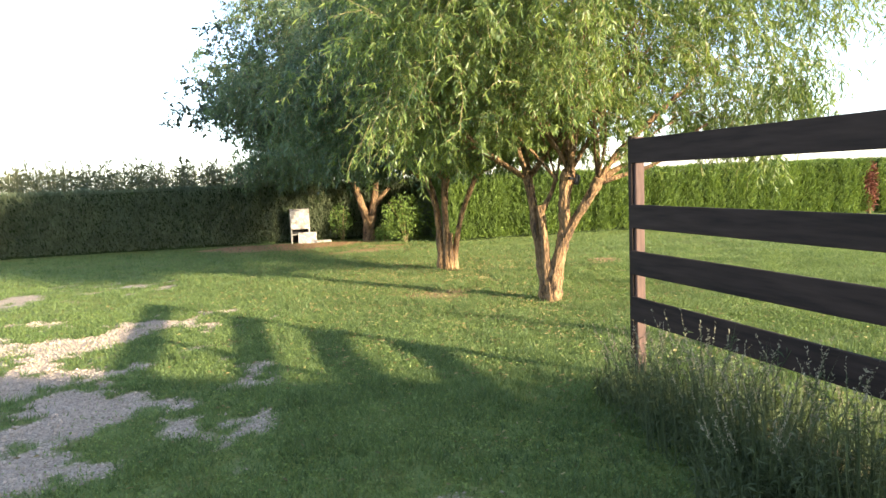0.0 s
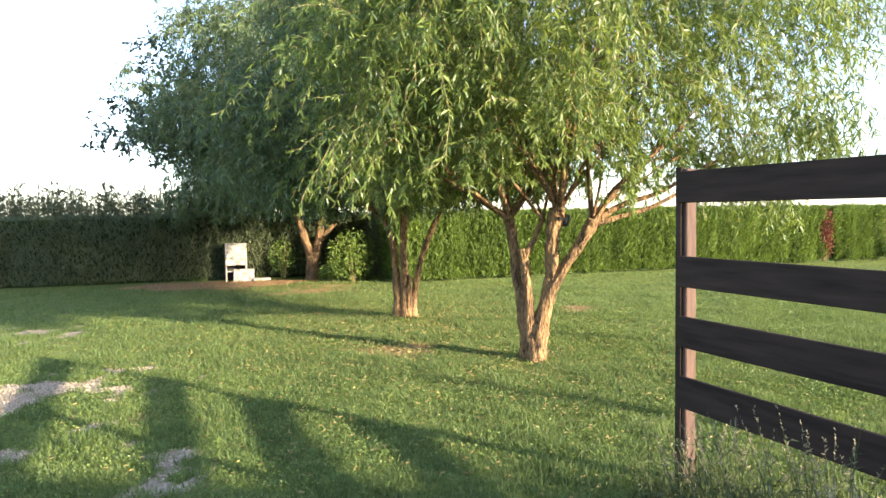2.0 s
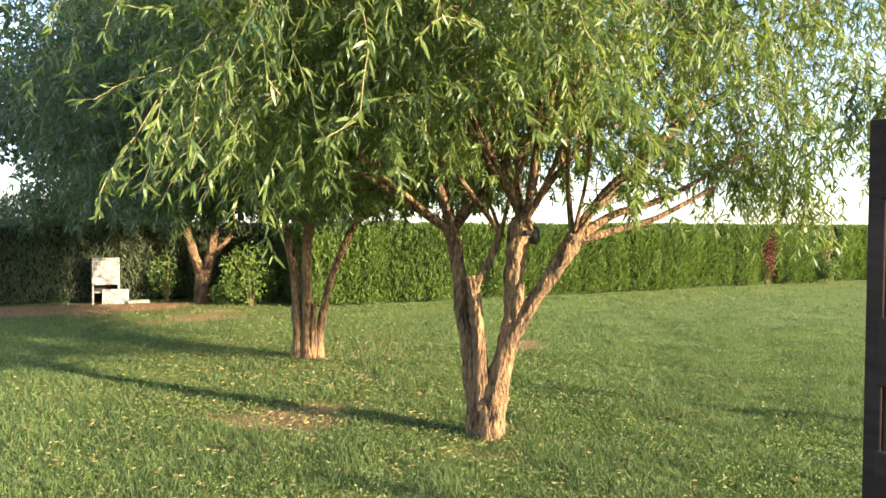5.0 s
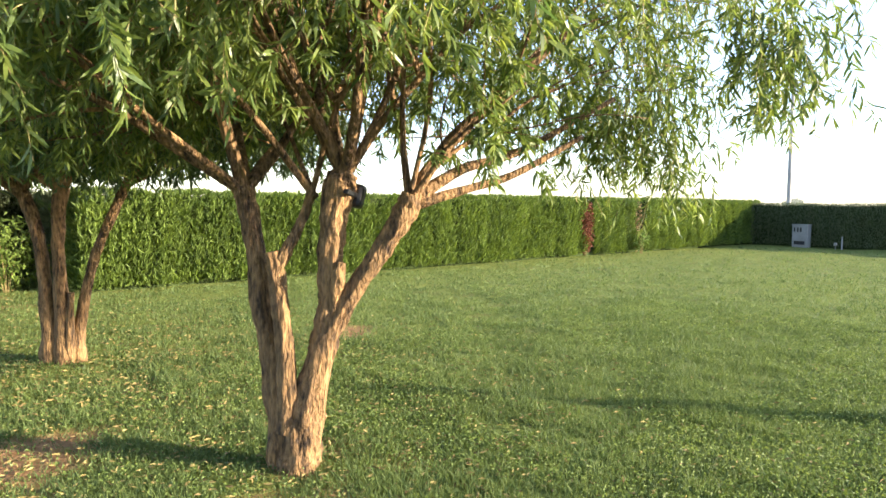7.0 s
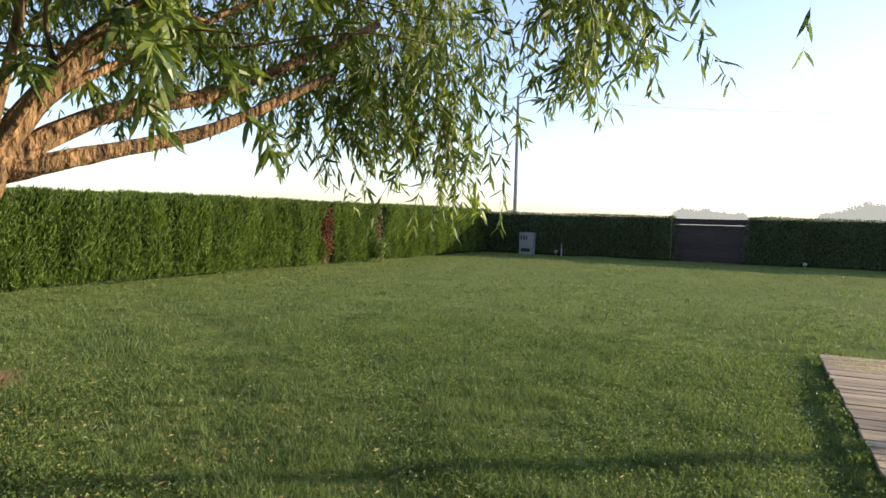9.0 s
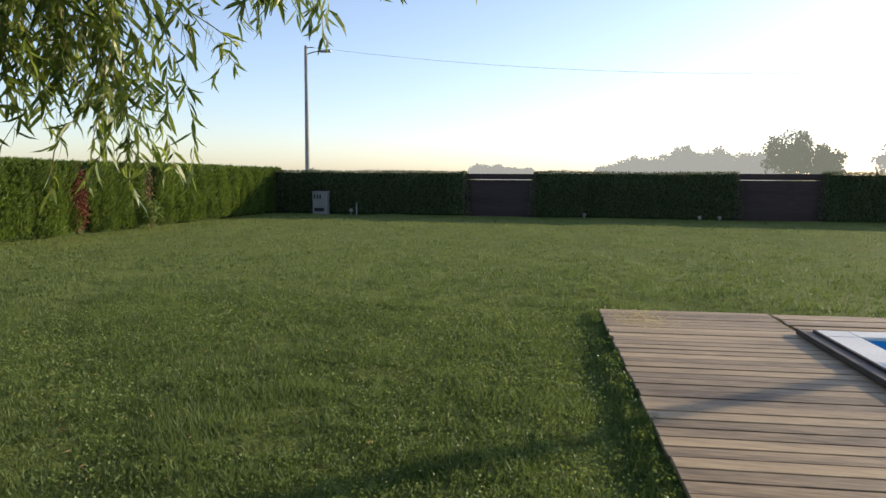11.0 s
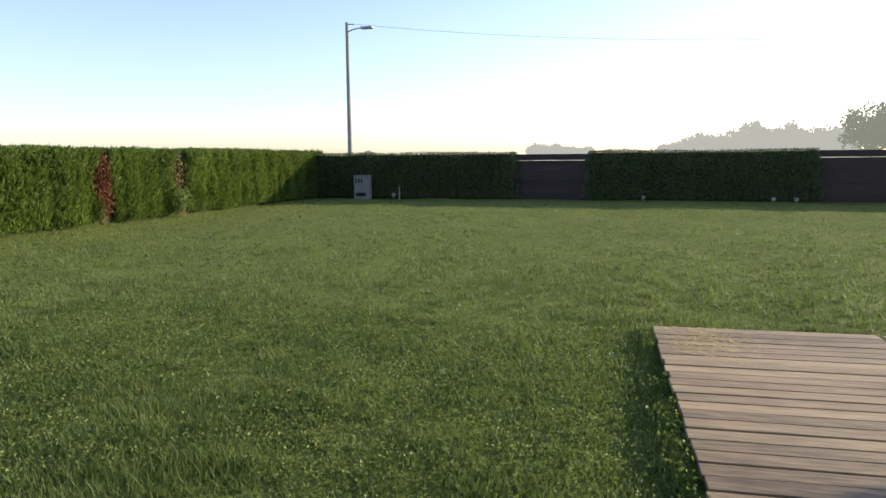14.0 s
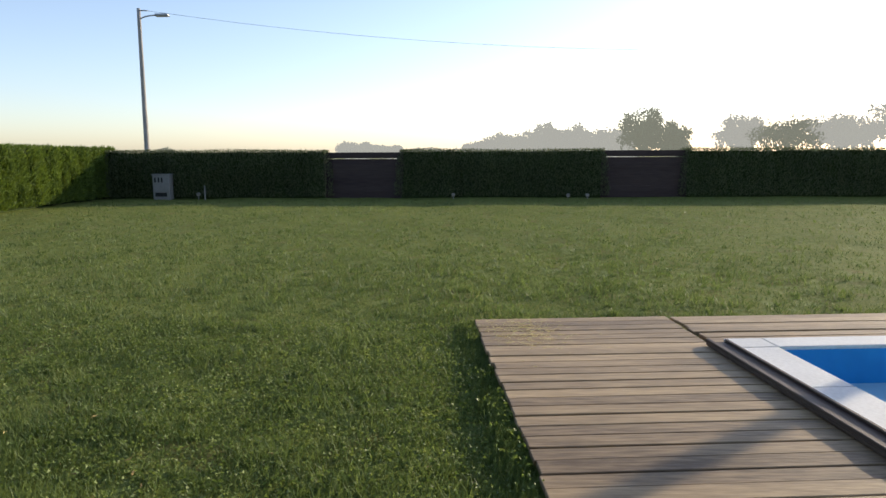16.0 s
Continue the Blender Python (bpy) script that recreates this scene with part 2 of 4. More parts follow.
def mesh_np(name, verts, faces, mat, parent=None, smooth=False):
    """An object from arrays: verts (n, 3), faces (m, 3) or (m, 4)."""
    faces = np.asarray(faces, dtype=np.int32)
    verts = np.asarray(verts, dtype=np.float32)
    me = bpy.data.meshes.new(name)
    k = faces.shape[1]
    me.vertices.add(len(verts))
    me.vertices.foreach_set("co", verts.ravel())
    me.loops.add(faces.size)
    me.loops.foreach_set("vertex_index", faces.ravel())
    me.polygons.add(len(faces))
    me.polygons.foreach_set("loop_start", np.arange(0, faces.size, k, dtype=np.int32))
    me.polygons.foreach_set("loop_total", np.full(len(faces), k, dtype=np.int32))
    me.polygons.foreach_set("use_smooth", np.full(len(faces), smooth))
    me.update(calc_edges=True)
    me.materials.append(mat)
    ob = new(name, me)
    ob.parent = parent
    return ob


def part(name, bm, mat, parent=None, label="", smooth=False):
    me = bpy.data.meshes.new(name)
    bm.to_mesh(me)
    bm.free()
    for p in me.polygons:
        p.use_smooth = smooth
    me.materials.append(mat)
    ob = new(name, me)
    ob.parent = parent
    if label:
        tagged(ob, label)
    return ob


def box(lo, hi, bevel=0.0, bm=None, segments=1):
    bm = bm or bmesh.new()
    lo, hi = Vector(lo), Vector(hi)
    made = bmesh.ops.create_cube(bm, size=1, matrix=Matrix.Translation((lo + hi) / 2) @ Matrix.Diagonal((*(hi - lo), 1)))
    if bevel:
        edges = list({e for v in made["verts"] for e in v.link_edges})
        bmesh.ops.bevel(bm, geom=edges, offset=bevel, segments=segments, affect="EDGES", profile=0.5)
    return bm


def tube_arrays(path, radii, sides=10, rough=0.0, seed=0):
    """A bent tapering tube along a path: verts and quads."""
    path = [Vector(p) for p in path]
    vs, fs = [], []
    for i, p in enumerate(path):
        d = (path[min(i + 1, len(path) - 1)] - path[max(i - 1, 0)]).normalized()
        a = d.cross(Vector((0.31, 0.9, 0.13))).normalized()
        b = d.cross(a)
        for k in range(sides):
            w = 2 * math.pi * k / sides
            r = radii[i]
            if rough:
                q = Vector((math.cos(w) * 2.2, math.sin(w) * 2.2, i * 0.35 + seed * 7.1))
                r *= 1 + rough * noise.noise(q) + 0.5 * rough * noise.noise(q * 2.7)
                if sides > 15:
                    r *= 1 + 0.09 * noise.noise(Vector((math.cos(w) * 7, math.sin(w) * 7, i * 0.22 + seed)))
            vs.append(p + (a * math.cos(w) + b * math.sin(w)) * r)
    for i in range(len(path) - 1):
        for k in range(sides):
            k2 = (k + 1) % sides
            fs.append((i * sides + k, i * sides + k2, (i + 1) * sides + k2, (i + 1) * sides + k))
    vs.append(path[-1])
    end = len(vs) - 1
    base = (len(path) - 1) * sides
    for k in range(0, sides, 2):
        fs.append((base + k, base + (k + 1) % sides, base + (k + 2) % sides, end))
    return vs, fs


def smooth_path(points, steps=5):
    """Catmull-Rom through (x, y, z, r) rows."""
    pts = [np.array(p, dtype=float) for p in points]
    pts = [2 * pts[0] - pts[1]] + pts + [2 * pts[-1] - pts[-2]]
    out = []
    for i in range(1, len(pts) - 2):
        p0, p1, p2, p3 = pts[i - 1:i + 3]
        for s in range(steps):
            t = s / steps
            out.append(0.5 * (2 * p1 + (p2 - p0) * t + (2 * p0 - 5 * p1 + 4 * p2 - p3) * t * t + (3 * p1 - p0 - 3 * p2 + p3) * t ** 3))
    out.append(pts[-2])
    return out


def add_tube(store, points, sides=10, rough=0.0, seed=0, steps=5):
    rows = smooth_path(points, steps)
    vs, fs = tube_arrays([r[:3] for r in rows], [max(r[3], 0.002) for r in rows], sides, rough, seed)
    off = len(store[0])
    store[0].extend(tuple(v) for v in vs)
    store[1].extend(tuple(i + off for i in f) for f in fs)


def unit(v):
    return v / np.maximum(np.linalg.norm(v, axis=-1, keepdims=True), 1e-9)


def leaf_quads(pos, way, length, width, r, sag=0.25):
    """Folded pointed leaves at pos along way: verts and quads (base, side, tip, side)."""
    n = len(pos)
    way = unit(way)
    side = unit(np.cross(way, unit(r.normal(size=(n, 3)))))
    nrm = np.cross(way, side)
    L, W = length[:, None], width[:, None]
    mid = pos + way * L * 0.45 + nrm * W * 0.35
    tip = pos + way * L + np.array([0, 0, -1.0]) * L * sag
    v = np.stack([pos, mid + side * W * 0.5, tip, mid - side * W * 0.5], axis=1).reshape(-1, 3)
    f = np.arange(n * 4).reshape(n, 4)
    return v, f


def bent_leaves(pos, way, length, width, r, fine=False):
    """Narrow leaves that curl along their length, lance-shaped where fine: verts and triangles."""
    n = len(pos)
    way = unit(way)
    side = unit(np.cross(way, unit(r.normal(size=(n, 3)))))
    nrm = np.cross(way, side)
    L, W = length[:, None], width[:, None]
    curl = nrm * r.normal(0, 0.75, (n, 1)) + np.array([0, 0, -0.3])
    if not fine:
        mid = pos + way * L * 0.42
        tip = mid + unit(way + curl) * L * 0.58
        v = np.stack([pos, mid + side * W * 0.6, tip, mid - side * W * 0.6], axis=1).reshape(-1, 3)
        i = np.arange(n)[:, None] * 4
        return v, np.concatenate([i + np.array([k]) for k in ((0, 1, 3), (1, 2, 3))])
    low = pos + way * L * 0.3
    high = low + unit(way + curl * 0.6) * L * 0.36
    tip = high + unit(way + curl * 1.5) * L * 0.34
    v = np.stack([pos, low + side * W * 0.48, low - side * W * 0.48, high + side * W * 0.4, high - side * W * 0.4, tip], axis=1).reshape(-1, 3)
    i = np.arange(n)[:, None] * 6
    return v, np.concatenate([i + np.array([k]) for k in ((0, 1, 2), (1, 3, 4), (1, 4, 2), (3, 5, 4))])


def strands(starts, out_dir, lengths, nodes, leaves, leaf_len, leaf_wid, r, droop=0.27, fine=False):
    """Hanging twigs with leaves. Returns twig verts and quads, leaf verts and quads."""
    n = len(starts)
    p = starts.copy()
    d = unit(out_dir)
    seg = lengths / nodes
    pts = [p.copy()]
    for i in range(nodes):
        d = unit(d + np.array([0, 0, -droop]) + r.normal(size=(n, 3)) * 0.3)
        p = p + d * seg[:, None]
        pts.append(p.copy())
    P = np.stack(pts, axis=1)
    across = unit(r.normal(size=(n, 1, 3))) * 0.0022
    tv = np.stack([P - across, P + across], axis=2).reshape(-1, 3)
    base = (np.arange(n) * (nodes + 1) * 2)[:, None] + (np.arange(nodes) * 2)[None, :]
    base = base.ravel()
    tf = np.stack([base, base + 1, base + 3, base + 2], axis=1)
    lp, lw = [], []
    for k in range(leaves):
        t = r.random((n, nodes, 1))
        a = P[:, :-1] * (1 - t) + P[:, 1:] * t
        along = unit(P[:, 1:] - P[:, :-1])
        w = along * 0.55 + unit(r.normal(size=(n, nodes, 3))) * 0.75 + np.array([0, 0, -0.35])
        lp.append(a.reshape(-1, 3))
        lw.append(w.reshape(-1, 3))
    lp, lw = np.concatenate(lp), np.concatenate(lw)
    s = r.uniform(0.6, 1.2, len(lp))
    lv, lf = bent_leaves(lp, lw, leaf_len * s, leaf_wid * s, r, fine)
    return tv, tf, lv, lf


def clear_of_path(p, limit):
    """Where a crown hangs low: not over the open side, where one walks past; high up anywhere."""
    open_side = p[:, 0] * 0.55 - p[:, 1] * 0.83 < limit
    if limit < 5:
        open_side &= np.hypot(p[:, 0] - 1.6, p[:, 1] + 2.3) > 1.4
    return open_side | (p[:, 2] > 3.5)


def willow(base, right, stems, tips, crown_centre, crown_radii, count, seed, label, leaf_len=0.095, hollow=0.6, low=1.5, sides=12, per=4, extra_heads=(), limit=9.0, leaf_mat=None):
    """A pollarded willow: bare stems, a fan of limbs from each stem's head, and a hanging crown.
    stems: rows of (u, d, z, r), u along right and d away; tips: limbs' heads as (u, d, z), their number and lean."""
    r = np.random.default_rng(seed)
    tree = new("willow_tree")
    tree.location = base
    tagged(tree, label, "tree", "willows on the lawn")
    ux, uy = right
    trunk = ([], [])

    def local(u, d, z):
        return np.array([u * ux - d * uy, u * uy + d * ux, z])

    for i, st in enumerate(stems):
        add_tube(trunk, [(*local(u, d, z), rad * 0.84) for u, d, z, rad in st], sides, 0.3, seed + i, 6)
    cc = np.array(crown_centre)
    cr = np.array(crown_radii)
    ends = []
    for u, d, z, n, rad, lean in tips:
        p0 = local(u, d, z)
        for i in range(n):
            az = 2 * math.pi * (i + r.random()) / n
            aim = unit(np.array([math.cos(az), math.sin(az), 0.0]) * r.uniform(0.35, 1.3) + local(*lean) + np.array([0, 0, r.uniform(0.35, 1.0)]))
            aim = unit(np.maximum(aim, np.array([-9, -9, 0.3])))
            length = r.uniform(1.2, 2.5) * cr[0] / 3.0
            if not clear_of_path((p0 + aim * length * 1.25)[None], limit)[0]:
                length *= 0.5
            pts = []
            way = aim.copy()
            p = p0 - aim * 0.03
            k0 = rad * r.uniform(0.45, 0.8)
            for s in range(6):
                pts.append((*p, k0 * (1 - s / 6.5)))
                way = unit(way + r.normal(size=3) * 0.13 + np.array([0, 0, -0.01 * s]))
                way[2] = max(way[2], 0.06)
                p = p + way * length / 5
            limb = ([], [])
            add_tube(limb, pts, 7, 0.08, seed, 3)
            for s in (2, 3, 4, 5):
                for _ in range(2):
                    q = np.array(pts[s][:3])
                    w = unit(way + r.normal(size=3) * 0.7 + np.array([0, 0, 0.1]))
                    sub = []
                    for j in range(5):
                        sub.append((*q, pts[s][3] * 0.6 * (1 - j / 5.5)))
                        w = unit(w + r.normal(size=3) * 0.2 + np.array([0, 0, -0.03]))
                        w[2] = max(w[2], -0.15)
                        q = q + w * length * 0.13
                        ends.append(q.copy())
                    add_tube(limb, sub, 5, 0, 0, 2)
            mesh_np("limb", limb[0], limb[1], M_BARK, tree, True)
    mesh_np("trunk", trunk[0], trunk[1], M_BARK, tree, True)
    # strands start in the crown, most in its outer part, and round the twigs' ends
    heads = max(count // 11, 10)
    v = unit(r.normal(size=(heads * 2, 3)))
    rad = r.uniform(0.12, 1.0, (heads * 2, 1)) ** 0.45
    lumps = np.array([0.88 + 0.34 * noise.noise(Vector(q) * 2.3 + Vector((seed, 0, 0))) for q in v])
    s = cc + v * cr * rad * lumps[:, None]
    inner = 1 - np.clip(np.linalg.norm((s - cc)[:, :2] / cr[:2], axis=1), 0, 1)
    low = low - 0.22
    s = s[s[:, 2] > low + 0.35 + hollow * inner + 0.3 * step(s[:, 0] * ux + s[:, 1] * uy, 0.2, 0.7)][:heads]
    s = s[clear_of_path(s, limit)]
    s = s[r.integers(0, len(s), count)] + r.normal(size=(count, 3)) * 0.15 * cr[0] / 3
    ends = np.array(ends)
    extra = ends[r.integers(0, len(ends), count // 4)] + r.normal(size=(count // 4, 3)) * 0.12
    extra = extra[clear_of_path(extra, limit)]
    s = np.concatenate([s, extra] + [np.array(c) + r.normal(size=(n, 3)) * np.array(w) for c, w, n, _ in extra_heads])
    out = (s - cc) * np.array([1, 1, 0.25])
    out = unit(out) + np.array([0, 0, 0.2]) + r.normal(size=s.shape) * 0.5
    lengths = r.uniform(0.35, 1.0, len(s))
    edge = np.linalg.norm((s - cc)[:, :2] / cr[:2], axis=1)
    lengths *= 0.6 + 0.75 * np.clip(edge, 0, 1)
    room = s[:, 2] - low - 0.3 * step(s[:, 0] * ux + s[:, 1] * uy, 0.2, 0.7) - 0.25 * r.random(len(s)) - 0.6 * hollow * (1 - np.clip(edge, 0, 1))
    lengths = np.minimum(lengths, np.maximum(room, 0.12) * 1.25)
    last = len(s) - sum(e[2] for e in extra_heads)
    for _, _, n, bottom in extra_heads:
        lengths[last:last + n] = (s[last:last + n, 2] - bottom) * r.uniform(0.5, 1.15, n)
        out[last:last + n] = r.normal(size=(n, 3)) * 0.3 + [0, 0, -0.6]
        last += n
    tv, tf, lv, lf = strands(s, out, lengths, 9, per, leaf_len, leaf_len * 0.155, r, fine=sides > 15)
    crown = mesh_np("crown", lv, lf, leaf_mat or M_LEAF, tree)
    tagged(mesh_np("brushwood", tv, tf, M_TWIG, crown), kind="stuff")
    return tree


# ---- ground ----
def fbm(x, y, s, seed=0):
    """Cheap smooth value noise on arrays, about 0 to 1."""
    out = np.zeros_like(x, dtype=float)
    tot = 0
    for o in range(4):
        f = s * 2 ** o
        g = np.random.default_rng(seed * 17 + o).random((256, 256))
        a, b = x * f, y * f
        i, j = np.floor(a).astype(int), np.floor(b).astype(int)
        u, v = a - i, b - j
        u, v = u * u * (3 - 2 * u), v * v * (3 - 2 * v)
        i, j = i % 256, j % 256
        i2, j2 = (i + 1) % 256, (j + 1) % 256
        val = g[i, j] * (1 - u) * (1 - v) + g[i2, j] * u * (1 - v) + g[i, j2] * (1 - u) * v + g[i2, j2] * u * v
        out += val / 2 ** o
        tot += 1 / 2 ** o
    return out / tot


def step(x, lo, hi):
    t = np.clip((x - lo) / (hi - lo), 0, 1)
    return t * t * (3 - 2 * t)


def blob(x, y, cx, cy, rx, ry):
    return np.clip(1.3 - np.sqrt(((x - cx) / rx) ** 2 + ((y - cy) / ry) ** 2), 0, 1)


DECK_X0, DECK_X1, DECK_Y1, DECK_Y0 = 6.6, 11.22, 4.87, -5.2
POOL_X1, POOL_Y1 = 10.22, 2.91
DECK_TURN = 3.4
PIVOT = Matrix.Translation((11.25, 4.87, 0)) @ pose(0, 0, 0, 0, 0, DECK_TURN) @ Matrix.Translation((-11.25, -4.87, 0))


def deck_local(x, y):
    """Places in the deck's own axes, which stand a few degrees off the hedges'."""
    c, q = math.cos(radians(DECK_TURN)), math.sin(radians(DECK_TURN))
    u, v = x - 11.25, y - 4.87
    return 11.25 + c * u + q * v, 4.87 - q * u + c * v


def on_deck(x, y):
    u, v = deck_local(x, y)
    return (u > DECK_X0) & (u < DECK_X1 + 0.02) & (v < DECK_Y1 + 0.005)



def gravel_mask(x, y):
    zone = np.maximum.reduce([blob(x, y, -1.2, 5.4, 1.5, 3.6), blob(x, y, -0.6, 8.3, 1.1, 0.9), blob(x, y, -2.6, 7.2, 1.6, 1.5),
                              0.75 * blob(x, y, -0.05, 5.0, 0.5, 0.6), 0.5 * blob(x, y, 1.44, 2.7, 0.4, 0.3), 0.62 * blob(x, y, -3.0, 11.5, 3.0, 1.0), 0.7 * blob(x, y, 0.15, 8.6, 0.5, 0.25)])
    return step(zone, 0.0, 0.12) * step(zone * 0.34 + fbm(x, y, 2.1, 8) * 1.25 + fbm(x, y, 7.0, 9) * 0.5, 1.08, 1.22)


def soil_mask(x, y):
    zone = np.maximum.reduce([1.5 * blob(x, y, 1.2, 17.6, 2.4, 1.2), 0.75 * blob(x, y, 4.0, 7.4, 0.45, 0.4), 0.7 * blob(x, y, 3.7, 11.0, 0.5, 0.4),
                              0.8 * blob(x, y, 6.4, 10.6, 0.8, 0.8), 0.8 * blob(x, y, 3.4, 2.8, 0.5, 1.3), 0.72 * blob(x, y, 3.0, 15.6, 3.0, 2.0),
                              0.66 * blob(x, y, 0.1, 6.9, 0.7, 0.7), 0.74 * blob(x, y, 4.4, 6.8, 1.7, 1.5), 0.72 * blob(x, y, 2.8, 8.8, 1.7, 1.6)])
    return step(zone * 0.8 + fbm(x, y, 1.4, 5) * 0.7, 0.82, 1.08)


def far_axis(near):
    return np.concatenate([[-3000, -900, -300, -120, -60], near, [60, 120, 300, 900, 3000]])


gx = far_axis(np.concatenate([np.arange(-40, -8, 2.0), np.arange(-8, 6.5, 0.07), np.arange(6.6, 30, 0.2), np.arange(30.2, 45, 2.0)]))
gy = far_axis(np.concatenate([np.arange(-40, 0, 2.0), np.arange(0.0, 13, 0.07), np.arange(13, 20, 0.12), np.arange(20.2, 45, 2.0)]))
# the pool's and the deck's edges lie on lines of the sheet
gx = np.unique(np.concatenate([gx, [DECK_X0 + 0.4, POOL_X1 + 0.55]]))
gy = np.unique(np.concatenate([gy, [DECK_Y0 + 0.3, POOL_Y1 + 0.1]]))
GX, GY = np.meshgrid(gx, gy, indexing="ij")


def lawn_rise(x, y):
    """The lawn's small unevenness, with a dip along the deck's edge."""
    x0, y0 = x, y
    x, y = deck_local(x, y)
    dip = 0.02 * step(x, DECK_X0 - 1, DECK_X0) * (1 - step(x, DECK_X1, DECK_X1 + 0.5)) * (1 - step(y, DECK_Y1 + 0.1, DECK_Y1 + 0.7))
    return (fbm(x0, y0, 0.35, 11) - 0.5) * 0.05 + (fbm(x0, y0, 1.2, 12) - 0.5) * 0.055 - dip


rise = lawn_rise(GX, GY)
near_in = (GX > -20) & (GX < 30) & (GY > -10) & (GY < 20)
GZ = np.where(near_in, rise, 0.0) - 0.02
idx = np.arange(len(gx) * len(gy)).reshape(len(gx), len(gy))
quads = np.stack([idx[:-1, :-1], idx[1:, :-1], idx[1:, 1:], idx[:-1, 1:]], axis=-1)
cx, cy = (GX[:-1, :-1] + GX[1:, 1:]) / 2, (GY[:-1, :-1] + GY[1:, 1:]) / 2
hole = (cx > DECK_X0 + 0.4) & (cx < POOL_X1 + 0.55) & (cy > DECK_Y0 + 0.3) & (cy < POOL_Y1 + 0.1)
ground = mesh_np("ground", np.stack([GX, GY, GZ], axis=-1).reshape(-1, 3), quads[~hole].reshape(-1, 4), M_GROUND, smooth=True)
tagged(ground, "uneven mown lawn with gravel and bare soil patches", "ground", kind="structure")
outside = ((GY > 19.6) | (GX > 29.2) | (GX < -16) | ((GY > 17) & (GX > 5.4))).astype(float)
for key, values in (("gravel", gravel_mask(GX, GY) * (1 - outside)), ("soil", soil_mask(GX, GY) * (1 - outside)), ("field", outside)):
    attr = ground.data.attributes.new(key, "FLOAT", "POINT")
    attr.data.foreach_set("value", values.astype(np.float32).ravel())


def scatter(n, x0, x1, y0, y1, r):
    x, y = r.uniform(x0, x1, n), r.uniform(y0, y1, n)
    bare = np.maximum(gravel_mask(x, y), soil_mask(x, y) * 0.75)
    ok = (r.random(n) > bare * 0.95) & ~on_deck(x, y)
    return x[ok], y[ok]


def ground_z(x, y):
    return lawn_rise(x, y) - 0.022


def grass():
    r = np.random.default_rng(5)
    vs = []
    # densest along the stretch of lawn that is walked, thinning and coarser away from it
    line = np.array([(1.0, 4.0), (2.0, 5.0), (3.5, 6.3), (5.5, 6.2), (7.0, 6.5), (8.5, 7.0), (2.0, 8.0)])
    for n, reach, w in ((310000, 2.4, 0.006), (310000, 6.5, 0.0085)):
        k = r.integers(0, len(line), n)
        a, q = r.uniform(0, 2 * math.pi, n), r.gamma(1.6, reach, n)
        x, y = line[k, 0] + q * np.cos(a), line[k, 1] + q * np.sin(a)
        keep = (x > -12) & (x < 27.4) & (y > 1.0) & (y < np.where(x > 5, 15.9, 18.6))
        keep |= (x > 11.3) & (x < 27.4) & (y > -7) & (y < 1.1)
        x, y, q = x[keep], y[keep], q[keep]
        bare = np.maximum(gravel_mask(x, y), soil_mask(x, y) * 0.8)
        ok = (r.random(len(x)) > bare * 0.96) & ~on_deck(x, y)
        x, y, q = x[ok], y[ok], q[ok]
        w = w + 0.0007 * q
        h = 0.04
        tall = 0.2 + 2.6 * fbm(x, y, 2.4, 21) ** 1.7
        hh = h * tall * r.uniform(0.5, 1.3, len(x)) + 0.0002 * q
        a = r.uniform(0, 2 * math.pi, len(x))
        p = np.stack([x, y, ground_z(x, y)], axis=1)
        side = np.stack([np.cos(a), np.sin(a), np.zeros_like(a)], axis=1) * (w * r.uniform(0.6, 1.2, len(x)))[:, None]
        lean = r.normal(size=(len(x), 3)) * hh[:, None] * 0.45
        lean[:, 2] = hh
        vs.append(np.stack([p - side * 0.5, p + side * 0.5, p + lean], axis=1).reshape(-1, 3))
    # tufts that stand a little above the rest
    n, per = 26000, 11
    k = r.integers(0, len(line), n)
    a, q = r.uniform(0, 2 * math.pi, n), r.gamma(1.8, 4.2, n)
    x, y = line[k, 0] + q * np.cos(a), line[k, 1] + q * np.sin(a)
    keep = (x > -10) & (x < 27.2) & (y > 1.0) & (y < np.where(x > 5, 15.7, 18.4)) & (fbm(x, y, 1.1, 23) > 0.33)
    keep &= (np.maximum(gravel_mask(x, y), soil_mask(x, y)) < 0.5) & ~on_deck(x, y - 0.08)
    x, y, q = (np.repeat(c[keep], per) for c in (x, y, q))
    a = r.uniform(0, 2 * math.pi, len(x))
    out = r.random(len(x)) ** 0.5
    spread = 0.03 + 0.002 * q
    x, y = x + np.cos(a) * out * spread, y + np.sin(a) * out * spread
    p = np.stack([x, y, ground_z(x, y)], axis=1)
    hh = r.uniform(0.03, 0.07, len(x)) * (1.1 - 0.5 * out)
    b = r.uniform(0, 2 * math.pi, len(x))
    side = np.stack([np.cos(b), np.sin(b), np.zeros_like(b)], axis=1) * (0.006 + 0.0007 * q)[:, None] * 0.5
    lean = np.stack([np.cos(a) * out * hh, np.sin(a) * out * hh, hh], axis=1) + r.normal(size=(len(x), 3)) * 0.008
    vs.append(np.stack([p - side, p + side, p + lean], axis=1).reshape(-1, 3))
    v = np.concatenate(vs)
    ob = mesh_np("grass", v, np.arange(len(v)).reshape(-1, 3), M_BLADE)
    tagged(ob, "short mown green grass of the lawn", "grass", kind="stuff")
    lp = []
    for n, x0, x1, y0, y1 in ((75000, -3.0, 6.6, 0.8, 9.5), (55000, 4.5, 11.3, 4.7, 10.0), (15000, -6, 9, 9.5, 15)):
        x, y = scatter(n, x0, x1, y0, y1, r)
        keep = fbm(x, y, 0.9, 31) > 0.38
        x, y = x[keep], y[keep]
